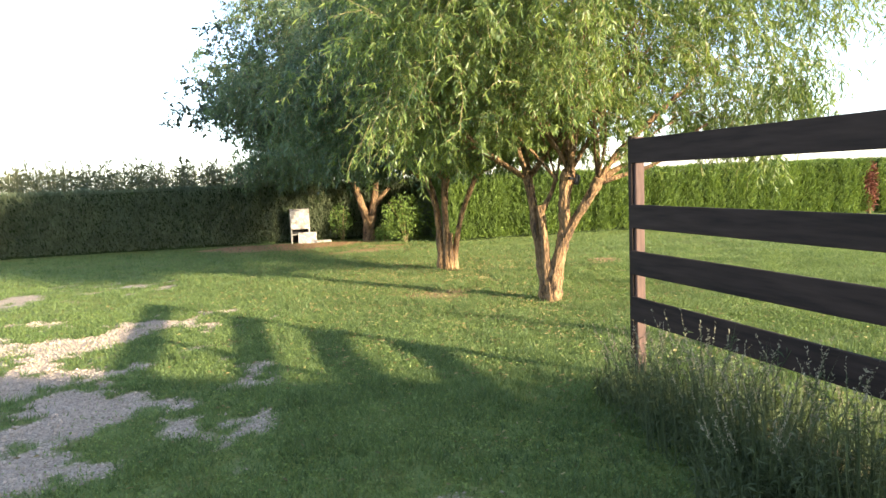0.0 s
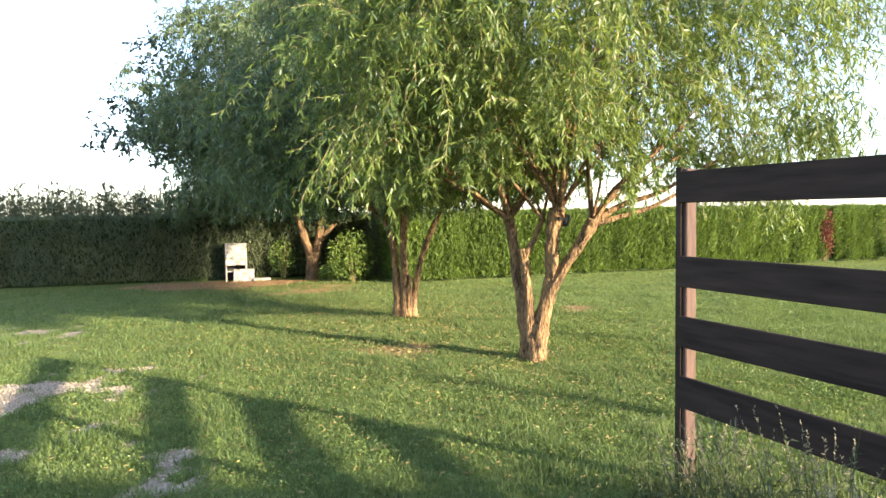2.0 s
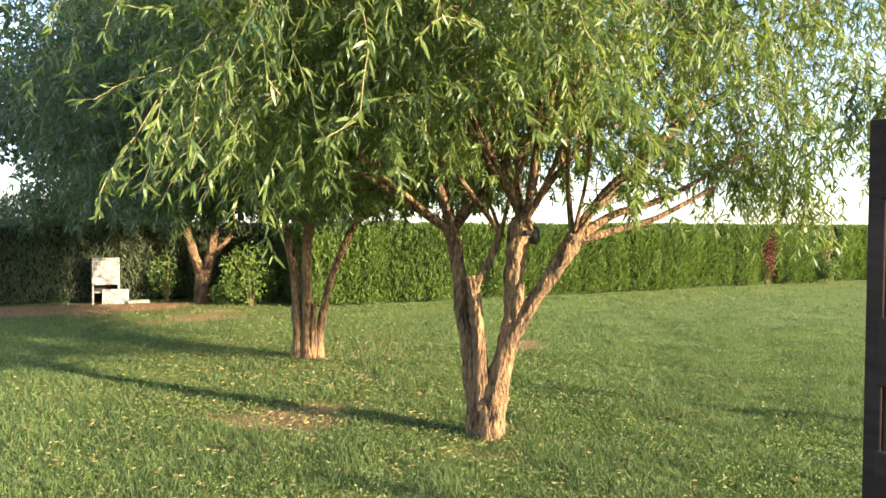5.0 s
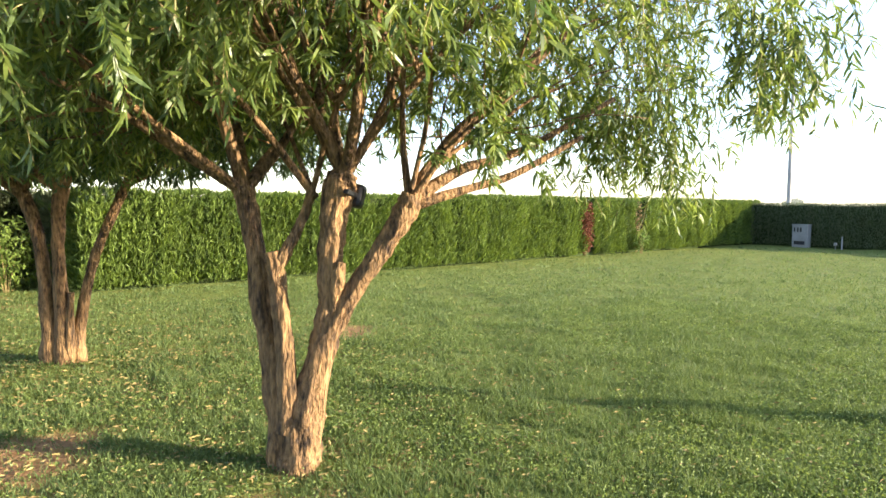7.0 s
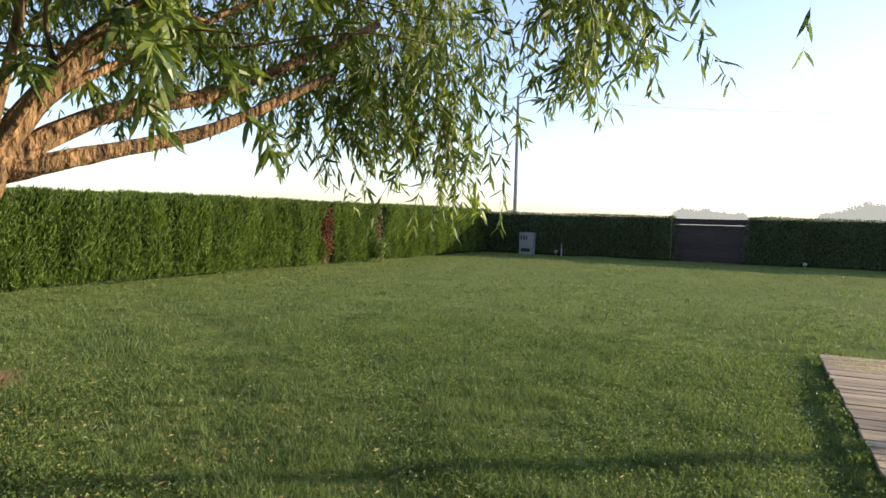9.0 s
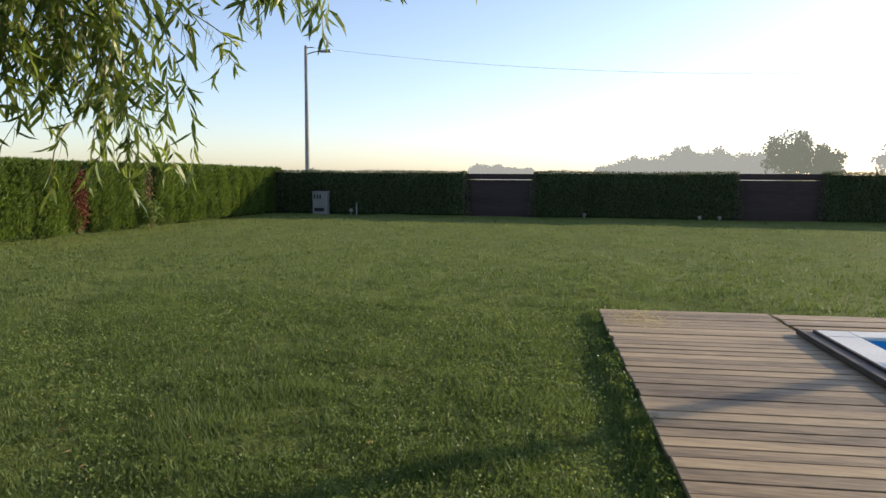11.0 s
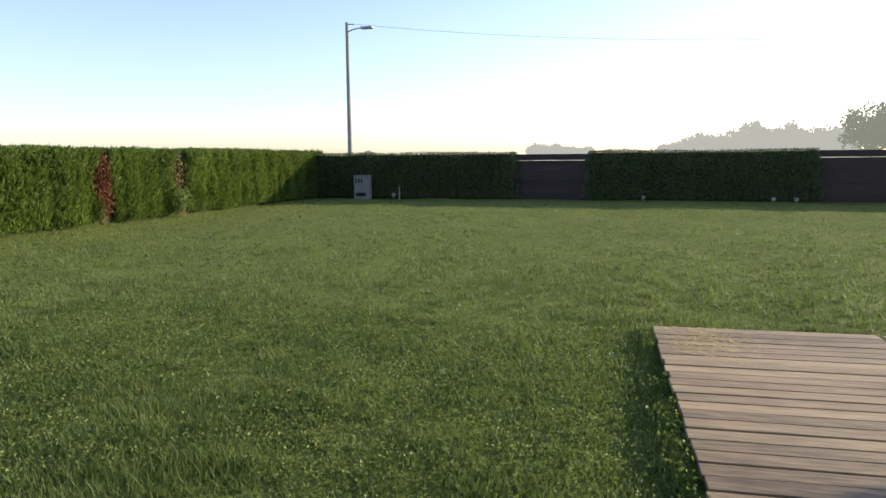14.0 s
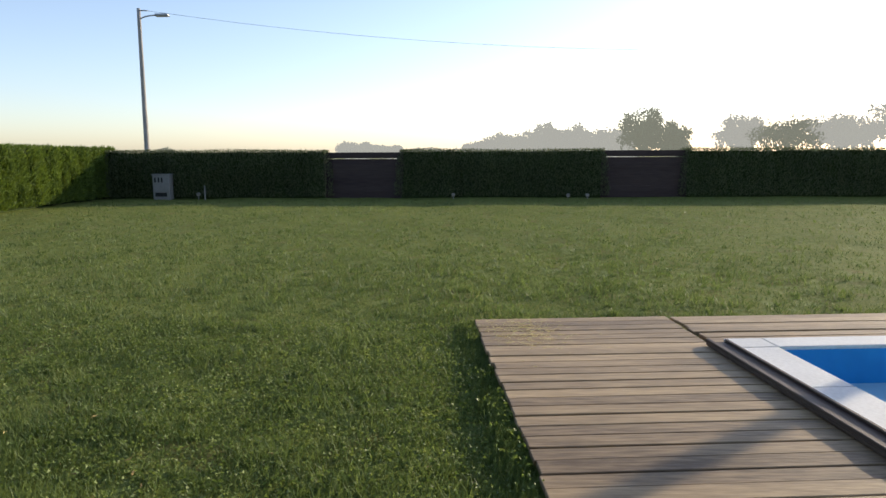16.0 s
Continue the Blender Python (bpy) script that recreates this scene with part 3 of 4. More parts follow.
        lp.append(np.stack([x, y, ground_z(x, y) + r.uniform(0.012, 0.05, len(x))], axis=1))
    lp = np.concatenate(lp)
    way = r.normal(size=lp.shape)
    way[:, 2] *= 0.35
    s = r.uniform(0.011, 0.024, len(lp))
    v, f = leaf_quads(lp, way, s, s * 0.8, r, 0.1)
    tagged(mesh_np("clover", v, f, M_CLOVER), "small broad clover leaves among the grass", "clover", kind="stuff")
    # leaves fallen under the willows
    x, y = r.normal(3.6, 1.9, 8500), r.normal(8.6, 2.8, 8500)
    x2, y2 = r.normal(1.8, 1.5, 900), r.normal(17.0, 0.8, 900)
    x, y = np.concatenate([x, x2]), np.concatenate([y, y2])
    lp = np.stack([x, y, ground_z(x, y) + 0.03], axis=1)
    way = r.normal(size=lp.shape)
    way[:, 2] *= 0.15
    s = r.uniform(0.025, 0.055, len(lp))
    v, f = leaf_quads(lp, way, s, s * 0.28, r, 0.05)
    tagged(mesh_np("fallen_leaves", v, f, M_FALLEN), "dry yellow brown leaves fallen on the lawn", "leaves", kind="stuff")
    # stones of the gravel patches
    x, y = r.uniform(-4.5, 2, 60000), r.uniform(1.5, 9.5, 60000)
    keep = r.random(60000) < gravel_mask(x, y)
    x, y = x[keep], y[keep]
    s = r.uniform(0.006, 0.017, len(x))[:, None]
    c = np.stack([x, y, ground_z(x, y) + 0.004], axis=1)
    oct6 = np.array([(1, 0, 0), (-1, 0, 0), (0, 1, 0), (0, -1, 0), (0, 0, 0.8), (0, 0, -0.5)])
    vv = c[:, None, :] + oct6[None] * s[:, None, :] * r.uniform(0.6, 1.3, (len(x), 6, 1))
    tri = np.array([(0, 2, 4), (2, 1, 4), (1, 3, 4), (3, 0, 4)])
    f = (np.arange(len(x)) * 6)[:, None, None] + tri[None]
    tagged(mesh_np("gravel_stones", vv.reshape(-1, 3), f.reshape(-1, 3), M_STONE), "pale grey crushed gravel in worn patches of lawn", "gravel", kind="stuff")


grass()


# ---- hedges ----
def sprays(p, nrm, size, r):
    """Flat feathery twigs that stand out and up from a clipped face."""
    way = nrm * 0.45 + np.array([0, 0, 0.9]) + r.normal(size=p.shape) * 0.45
    s = size * r.uniform(0.6, 1.3, len(p))
    return leaf_quads(p, way, s * 1.1, s * 0.3, r, -0.05)


def hedge(name, x0, x1, y0, y1, h, faces, density, label, seed, size=0.11, gaps=(), mat=None):
    r = np.random.default_rng(seed)
    thing = new(name)
    thing.location = ((x0 + x1) / 2, (y0 + y1) / 2, 0)
    tagged(thing, label, "hedge", kind="structure")
    ox, oy = thing.location[0], thing.location[1]
    bm = box((x0 - ox, y0 - oy, -0.05), (x1 - ox, y1 - oy, h))
    for axis, span in ((0, x1 - x0), (1, y1 - y0), (2, h)):
        cuts = max(int(span / 0.3), 1)
        for i in range(1, cuts):
            co = [0, 0, 0]
            co[axis] = ((x0 - ox, y0 - oy, 0)[axis]) + span * i / cuts
            no = [0, 0, 0]
            no[axis] = 1
            bmesh.ops.bisect_plane(bm, geom=bm.verts[:] + bm.edges[:] + bm.faces[:], plane_co=co, plane_no=no)
    bm.normal_update()
    for v in bm.verts:
        q = v.co + thing.location
        push = v.normal * (0.07 * noise.noise(q * 1.1) + 0.05 * noise.noise(q * 3.3) - 0.13)
        push.z = 0.0 if v.co.z < 0.1 else push.z * 0.35
        v.co += push
    part("core", bm, M_SHADED_CORE, thing)
    vs = []
    for axis, side in faces:
        if axis == "x":
            a, b, fixed = (y0, y1), (0.02, h), (x1 if side > 0 else x0)
        elif axis == "y":
            a, b, fixed = (x0, x1), (0.02, h), (y1 if side > 0 else y0)
        else:
            a, b, fixed = (x0, x1), (y0, y1), h
        n = int(abs(a[1] - a[0]) * abs(b[1] - b[0]) * density)
        s, t = r.uniform(*a, n), r.uniform(*b, n)
        off = 0.3 * (fbm(s + 40, t * 0.3 + 40, 2.4, seed) - 0.5) + r.uniform(-0.1, 0.04, n)
        if axis != "z":
            # the single plants bulge, with creases between them
            wave = np.abs(np.sin(math.pi * (s / 0.66 + 1.5 * fbm(s + 60, t * 0.25 + 60, 0.9, seed + 1))))
            off = off + 0.03 - 0.09 * (1 - wave) ** 3 + 0.05 * (1 - t / h) - 0.12 * step(t, h - 0.25, h + 0.05)
        else:
            off = off * 0.6 + 0.05 * (fbm(s + 9, t + 9, 1.3, seed + 2) - 0.5)
        f = fixed + side * off
        p = np.stack({"x": (f, s, t), "y": (s, f, t), "z": (s, t, f)}[axis], axis=1)
        nrm = np.zeros((n, 3))
        nrm[:, "xyz".index(axis)] = side
        if axis != "z":
            keep = np.ones(n, bool)
            for g0, g1 in gaps:
                keep &= ~((s > g0 + 0.12 * np.sin(t * 5)) & (s < g1 + 0.1 * np.sin(t * 4 + 1)))
            p, nrm = p[keep], nrm[keep]
        vs.append(sprays(p - [ox, oy, 0], nrm, size * (0.5 if axis == 'z' else 1.0), r)[0])
    v = np.concatenate(vs)
    mesh_np("foliage", v, np.arange(len(v)).reshape(-1, 4), mat or M_THUJA, thing)
    return thing


hedge("hedge_north", 5.0, 28.6, 15.95, 16.85, 1.56, (("y", -1), ("z", 1), ("x", -1)), 1700, "clipped green thuja hedge in low sunlight", 41, gaps=((17.72, 18.15), (20.25, 20.8)))
hedge("hedge_return", 5.0, 5.6, 16.87, 19.6, 1.5, (("y", -1), ("z", 1), ("x", -1)), 1000, "shaded thuja hedge behind the willows", 42, mat=M_THUJA_VEIL)
hedge("hedge_west", -17.0, 4.98, 18.75, 19.6, 1.55, (("y", -1), ("z", 1)), 1300, "shaded dark green thuja hedge before a cornfield", 43, mat=M_THUJA_VEIL)
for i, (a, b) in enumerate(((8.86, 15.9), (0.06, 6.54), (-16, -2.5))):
    hedge(f"hedge_east_{i + 1}", 27.75, 28.55, a, b, 1.47, (("x", -1), ("z", 1), ("y", -1), ("y", 1)), 1200, "backlit dark thuja hedge along the street", 44 + i, size=0.075, mat=M_THUJA_VEIL)


def foliage_clump(name, centre, radii, n, size, mat, label, category, seed, shape=0.45):
    r = np.random.default_rng(seed)
    v = unit(r.normal(size=(n, 3))) * r.random((n, 1)) ** 0.4 * np.array(radii)
    v = v + np.array([0, 0, radii[2]])
    s = size * r.uniform(0.6, 1.3, n)
    lv, lf = leaf_quads(v, r.normal(size=(n, 3)) + [0, 0, 0.5], s, s * shape, r)
    thing = new(name)
    thing.location = centre
    tagged(thing, label, category)
    mesh_np("foliage", lv, lf, mat, thing)
    store = ([], [])
    for i in range(7):
        a = r.uniform(0, 6.28)
        add_tube(store, [(0.03 * math.cos(a), 0.03 * math.sin(a), -0.03, 0.008), (0.3 * radii[0] * math.cos(a), 0.3 * radii[1] * math.sin(a), radii[2], 0.006),
                         (0.7 * radii[0] * math.cos(a), 0.7 * radii[1] * math.sin(a), radii[2] * 1.7, 0.003)], 5, 0, 0, 3)
    mesh_np("stems", store[0], store[1], M_TWIG, thing)
    return thing


foliage_clump("dead_thuja", (17.93, 16.0, 0), (0.25, 0.2, 0.79), 1500, 0.085, M_DEAD, "dead rust-red thuja in the green hedge", "shrub", 51)
foliage_clump("bare_thuja", (20.5, 16.02, 0), (0.24, 0.16, 0.82), 300, 0.09, M_DRY, "bare dry thuja with a few yellow sprigs on top", "shrub", 52)
foliage_clump("young_shrub", (20.15, 15.62, 0), (0.26, 0.24, 0.36), 320, 0.085, M_SHRUB, "young light green shrub before the hedge", "shrub", 53)
foliage_clump("young_shrub", (4.15, 16.75, 0), (0.62, 0.3, 0.6), 1300, 0.11, M_THUJA, "loose leafy shrub between the willow and hedge", "shrub", 54, 0.3)
foliage_clump("young_shrub", (2.75, 18.45, 0), (0.35, 0.25, 0.5), 500, 0.1, M_SHRUB, "thin sapling beside the old white cabinet", "shrub", 55, 0.3)
foliage_clump("young_shrub", (3.75, 17.35, 0), (0.3, 0.25, 0.22), 420, 0.12, M_SHRUB, "low leafy sprouts at the willow foot", "shrub", 56, 0.3)


# ---- fence on the near side ----
def fence():
    f = new("board_fence")
    f.location = (3.25, 4.1, 0)
    f.rotation_euler = (0, 0, radians(3.4))
    tagged(f, "dark stained board fence with four wide rails", "fence")
    for y, w in ((0.0, 0.028), (-2.2, 0.028), (-4.4, 0.028)):
        p = part("post", box((0.0, y - w, -0.1), (0.075, y + w, 1.79), 0.006), M_POST, f, "weathered reddish wooden post")
        part("post_cover", box((-0.018, y + w - 0.03, -0.1), (-0.002, y + w + 0.012, 1.80), 0.002), M_RAIL, p, "dark metal edge strip")
    for z0, z1 in ((1.60, 1.775), (1.13, 1.303), (0.79, 0.965), (0.445, 0.625)):
        for a, b in ((-2.2, 0.008), (-4.4, -2.204)):
            bm = box((-0.028, a, z0), (-0.003, b, z1), 0.004)
            part("rail", bm, M_RAIL, f)


fence()


def weed_clump(x, y, n, height, spread, seed):
    r = np.random.default_rng(seed)
    w = new("weed_clump")
    w.location = (x, y, -0.02)
    tagged(w, "tall grey-green weeds with dry seed heads under the fence", "weeds", "weeds along the fence")
    a = r.uniform(0, 6.28, n)
    q = r.random(n) ** 0.6 * spread
    base = np.stack([np.cos(a) * q, np.sin(a) * q, np.zeros(n)], axis=1)
    h = height * np.where(r.random(n) < 0.2, r.uniform(0.7, 0.95, n), r.uniform(0.25, 0.6, n))
    lean = np.stack([np.cos(a), np.sin(a), np.zeros(n)], axis=1) * (0.22 * h)[:, None] + r.normal(size=(n, 3)) * 0.04
    lean[:, 2] = h
    side = unit(r.normal(size=(n, 3)) * [1, 1, 0]) * 0.004
    mid = base + lean * [0.35, 0.35, 0.6]
    v = np.stack([base - side, base + side, mid + side * 0.8, mid - side * 0.8, base + lean], axis=1).reshape(-1, 3)
    i = np.arange(n) * 5
    tri = np.concatenate([np.stack([i, i + 1, i + 2], axis=1), np.stack([i, i + 2, i + 3], axis=1), np.stack([i + 3, i + 2, i + 4], axis=1)])
    tagged(mesh_np("stem_growth", v, tri, M_WEED, w), kind="stuff")
    m = n * 9
    k = r.integers(0, n, m)
    t = r.uniform(0.05, 0.85, m)[:, None]
    p = base[k] + (lean[k]) * np.concatenate([t * t, t * t, t], axis=1)
    lv, lf = leaf_quads(p, r.normal(size=(m, 3)) + [0, 0, 0.7], r.uniform(0.03, 0.09, m), r.uniform(0.005, 0.012, m), r)
    tagged(mesh_np("leaf_growth", lv, lf, M_WEED, w), kind="stuff")
    tall = np.where(h > height * 0.72)[0]
    k = np.repeat(tall[::2], 30)
    t = r.uniform(0.66, 1.03, len(k))[:, None]
    p = base[k] + lean[k] * np.concatenate([t * t, t * t, t], axis=1)
    lv, lf = leaf_quads(p, r.normal(size=(len(k), 3)) * 0.5 + [0, 0, 1.2], r.uniform(0.012, 0.028, len(k)), r.uniform(0.004, 0.008, len(k)), r)
    tagged(mesh_np("dry_bloom", lv, lf, M_SEED, w), kind="stuff")


for i, (x, y, n, h, s) in enumerate(((3.02, 3.75, 130, 0.5, 0.26), (3.0, 3.3, 240, 0.62, 0.32), (2.95, 2.85, 260, 0.75, 0.34), (3.0, 2.4, 280, 0.75, 0.36),
                                     (3.05, 1.95, 260, 0.8, 0.36), (2.75, 2.15, 200, 0.55, 0.3), (3.55, 3.2, 120, 0.5, 0.4), (3.6, 2.3, 140, 0.55, 0.4))):
    weed_clump(x, y, n, h, s, 60 + i)

# ---- willows ----
RIGHT = (0.75, -0.66)
willow((4.02, 7.42, 0), RIGHT,
       [[(0.03, 0, -0.1, 0.155), (0.03, 0, 0.08, 0.135), (0.06, 0, 0.3, 0.115), (0.135, 0, 0.55, 0.086), (0.185, 0, 0.8, 0.08), (0.205, 0, 1.05, 0.078), (0.21, 0, 1.3, 0.085), (0.25, 0.02, 1.52, 0.1), (0.29, 0.02, 1.6, 0.07)],
        [(-0.05, 0.03, -0.1, 0.12), (-0.07, 0.03, 0.2, 0.1), (-0.125, 0.04, 0.55, 0.07), (-0.19, 0.06, 0.85, 0.063), (-0.22, 0.08, 1.15, 0.06), (-0.27, 0.1, 1.4, 0.065), (-0.29, 0.1, 1.52, 0.07)],
        [(-0.02, -0.03, 0.2, 0.08), (-0.03, -0.04, 0.5, 0.062), (-0.055, -0.03, 0.8, 0.056), (-0.09, 0, 1.05, 0.053), (-0.11, 0, 1.17, 0.052)],
        [(-0.09, 0, 1.08, 0.045), (-0.02, 0.0, 1.2, 0.036), (0.05, 0.02, 1.35, 0.03), (0.10, 0.03, 1.5, 0.03)],
        [(0.13, 0, 0.62, 0.07), (0.24, -0.02, 0.82, 0.066), (0.37, -0.04, 1.03, 0.06), (0.5, -0.05, 1.22, 0.062), (0.6, -0.05, 1.38, 0.075), (0.64, -0.05, 1.48, 0.06)],
        [(0.22, -0.04, 0.86, 0.035), (0.25, -0.07, 1.02, 0.045), (0.27, -0.08, 1.12, 0.026)],
        [(0.64, 0.02, 1.42, 0.036), (0.85, 0.1, 1.49, 0.029), (1.2, 0.22, 1.6, 0.024), (1.6, 0.3, 1.82, 0.015)],
        [(0.64, 0.02, 1.45, 0.04), (0.9, 0.15, 1.62, 0.032), (1.25, 0.3, 1.74, 0.025), (1.8, 0.4, 2.05, 0.015)],
        [(0.62, 0.0, 1.44, 0.046), (0.8, 0.08, 1.72, 0.04), (1.08, 0.12, 2.0, 0.032), (1.5, 0.2, 2.4, 0.02)]],
       [(0.27, 0.02, 1.56, 11, 0.052, (-0.1, 0.1, 0.6)), (-0.29, 0.1, 1.5, 7, 0.05, (-0.6, 0.2, 0.3)), (0.62, -0.02, 1.46, 6, 0.032, (0.4, 0.1, 0.8)), (0.1, 0.03, 1.48, 3, 0.03, (0, 0.3, 0.4))],
       (0.55, -0.05, 3.35), (3.35, 2.75, 2.4), 4000, 71, "pollarded willow with forked trunk and hanging green crown", low=1.5, hollow=1.15, leaf_len=0.095, sides=36, limit=2.1,
       extra_heads=(((2.58, -0.68, 1.95), (0.06, 0.07, 0.12), 16, 1.2), ((2.46, -0.42, 2.4), (0.2, 0.22, 0.25), 110, 1.45), ((2.55, -1.45, 2.15), (0.05, 0.06, 0.1), 6, 1.7),
                    ((2.25, -1.55, 2.55), (0.16, 0.16, 0.2), 60, 1.82), ((2.4, 0.2, 2.4), (0.4, 0.35, 0.25), 60, 1.65)))
# Its crown's shade is put into the darker leaf colour.
willow((3.68, 11.0, 0), (0.9, -0.43),
       [[(-0.1, 0, -0.1, 0.12), (-0.1, 0, 0.2, 0.1), (-0.13, 0, 0.7, 0.07), (-0.19, 0, 1.2, 0.066), (-0.3, 0.05, 1.5, 0.066)],
        [(0.02, -0.04, -0.1, 0.12), (0.02, -0.04, 0.25, 0.095), (0.0, -0.05, 0.8, 0.066), (0.0, -0.05, 1.2, 0.064), (0.03, -0.03, 1.55, 0.08)],
        [(0.12, 0, -0.1, 0.1), (0.13, 0, 0.2, 0.07), (0.2, 0, 0.6, 0.056), (0.29, 0, 0.95, 0.05), (0.45, 0, 1.35, 0.05), (0.58, 0, 1.62, 0.05)],
        [(0.07, -0.08, -0.05, 0.05), (0.08, -0.09, 0.3, 0.045), (0.1, -0.09, 0.62, 0.03)]],
       [(-0.3, 0.05, 1.48, 8, 0.06, (-0.5, 0, 0.3)), (0.03, -0.03, 1.53, 9, 0.06, (0, 0, 0.6)), (0.58, 0, 1.6, 8, 0.05, (0.6, 0, 0.3))],
       (-0.1, 0.2, 3.5), (2.7, 2.7, 2.8), 4800, 72, "willow with three bundled stems and dense drooping crown", low=1.52, leaf_len=0.125, per=3, leaf_mat=M_LEAF_BLUE_SHADED)
willow((3.4, 18.0, 0), (0.98, -0.2),
       [[(0, 0, -0.1, 0.19), (0, 0, 0.3, 0.17), (-0.05, 0, 0.6, 0.13), (-0.2, 0, 1.1, 0.1), (-0.3, 0, 1.5, 0.09)],
        [(0.05, 0, 0.35, 0.14), (0.15, 0, 0.8, 0.12), (0.22, 0, 1.2, 0.1), (0.28, 0, 1.6, 0.09)],
        [(0.2, 0, 0.9, 0.08), (0.4, 0, 1.15, 0.07), (0.6, 0, 1.35, 0.05)]],
       [(-0.3, 0, 1.48, 8, 0.08, (-0.4, 0, 0.4)), (0.28, 0, 1.58, 9, 0.08, (0.3, 0, 0.4))],
       (-0.7, -0.3, 4.4), (3.3, 2.6, 3.7), 3800, 73, "willow with a thick forked trunk near the hedge", low=1.37, leaf_len=0.15, per=3, leaf_mat=M_LEAF_BLUE_SHADED)


def plum_tree():
    r = np.random.default_rng(81)
    tree = new("dark_leaved_tree")
    tree.location = (2.0, 20.7, 0)
    tagged(tree, "dark bluish-leaved tree standing behind the hedge", "tree")
    store = ([], [])
    add_tube(store, [(0, 0, -0.1, 0.14), (0.05, 0, 1, 0.11), (0, 0.1, 2.2, 0.09), (0.1, 0, 3.6, 0.05)], 10, 0.2, 3)
    starts, outs = [], []
    for i in range(34):
        z = r.uniform(1.0, 3.6)
        a = r.uniform(0, 6.28)
        p = np.array([0.0, 0.0, z])
        w = unit(np.array([math.cos(a), math.sin(a), r.uniform(0.3, 1.1)]))
        pts = []
        for s in range(6):
            pts.append((*p, 0.035 * (1 - s / 6.3)))
            p = p + w * r.uniform(0.36, 0.72)
            w = unit(w + r.normal(size=3) * 0.18)
            for _ in range(9):
                starts.append(p + r.normal(size=3) * 0.16)
                outs.append(w + r.normal(size=3) * 0.7)
        add_tube(store, pts, 5, 0, 0, 2)
    mesh_np("trunk", store[0], store[1], M_BARK, tree, True)
    s, o = np.array(starts), np.array(outs)
    tv, tf, lv, lf = strands(s, o, r.uniform(0.3, 0.8, len(s)), 6, 3, 0.13, 0.06, r, droop=0.05)
    crown = mesh_np("crown", lv, lf, M_LEAF_DARK, tree)
    tagged(mesh_np("brushwood", tv, tf, M_TWIG, crown), kind="stuff")


plum_tree()

# black box of unknown use fixed in the fork
lamp = new("flood_light")
lamp.location = (4.31, 7.24, 1.47)
lamp.rotation_euler = (0.2, 0.15, 0.6)
tagged(lamp, "small black box fixed to the willow stem", "lamp")
bm = box((-0.04, -0.04, -0.065), (0.04, 0.04, 0.065), 0.022, segments=2)
part("housing", bm, M_BLACK, lamp)
part("bracket", box((-0.16, -0.015, -0.012), (-0.03, 0.015, 0.012), 0.003), M_BLACK, lamp)

# ---- cabinets by the hedges ----
def old_cabinet():
    c = new("old_cabinet")
    c.location = (1.62, 18.3, 0)
    tagged(c, "weathered white open cabinet standing on bare soil", "cabinet")
    part("side_panel", box((-0.25, -0.02, -0.03), (-0.215, 0.3, 0.86), 0.006), M_WHITE, c)
    part("side_panel", box((0.215, -0.02, -0.03), (0.25, 0.3, 0.86), 0.006), M_WHITE, c)
    part("top", box((-0.25, -0.02, 0.862), (0.25, 0.3, 0.89), 0.006), M_WHITE, c)
    part("front_panel", box((-0.213, -0.015, 0.36), (0.213, 0.005, 0.858), 0.004), M_WHITE, c, "stained white front panel")
    part("back_panel", box((-0.213, 0.27, 0.0), (0.213, 0.29, 0.858), 0.002), M_HOLE, c)
    part("shelf", box((-0.213, 0.0, 0.2), (0.213, 0.26, 0.22), 0.002), M_WHITE, c)
    b = new("loose_panel")
    b.location = (1.78, 18.12, 0)
    b.rotation_euler = (radians(-28), 0, radians(-6))
    tagged(b, "loose white panel leaning before the old cabinet", "panel")
    part("board", box((-0.24, -0.02, -0.02), (0.24, 0.02, 0.3), 0.008), M_WHITE, b)
    s = new("white_slab")
    s.location = (2.2, 18.1, -0.01)
    tagged(s, "white slab lying flat on the soil", "slab")
    part("board", box((-0.2, -0.1, 0), (0.2, 0.1, 0.06), 0.01), M_WHITE, s)


old_cabinet()


def utility_cabinet():
    c = new("utility_cabinet")
    c.location = (27.45, 13.95, 0)
    tagged(c, "pale grey utility cabinet with three slots by the hedge", "cabinet")
    part("body", box((-0.12, -0.26, -0.03), (0.2, 0.26, 0.75), 0.012), M_GREY, c)
    for y in (-0.03, 0.07, 0.18):
        part("slot", box((-0.128, y - 0.024, 0.52), (-0.122, y + 0.024, 0.67)), M_HOLE, c, "dark meter window")
    part("lower_panel", box((-0.128, -0.17, 0.08), (-0.122, 0.19, 0.2)), M_HOLE, c, "dark lower opening")
    part("lid", box((-0.15, -0.28, 0.752), (0.22, 0.28, 0.78), 0.006), M_GREY, c)


utility_cabinet()


def garden_spot(x, y, h):
    g = new("garden_spotlight")
    g.location = (x, y, -0.02)
    tagged(g, "small white garden spotlight on a stake by the hedge", "lamp", "garden spotlights by the hedge")
    store = ([], [])
    add_tube(store, [(0, 0, -0.05, 0.012), (0, 0, h * 0.5, 0.012), (0, 0, h, 0.012)], 6)
    mesh_np("stake", store[0], store[1], M_POLE, g)
    part("head", box((-0.06, -0.05, h), (0.06, 0.05, h + 0.1), 0.02, segments=2), M_WHITE, g)


for x, y, h in ((27.2, 12.75, 0.12), (27.2, 4.85, 0.08), (27.2, 1.3, 0.06), (27.2, 0.7, 0.06)):
    garden_spot(x, y, h)
pipe = new("stand_pipe")
pipe.location = (27.2, 12.55, 0)
tagged(pipe, "short grey stand pipe beside the hedge", "pipe")
store = ([], [])
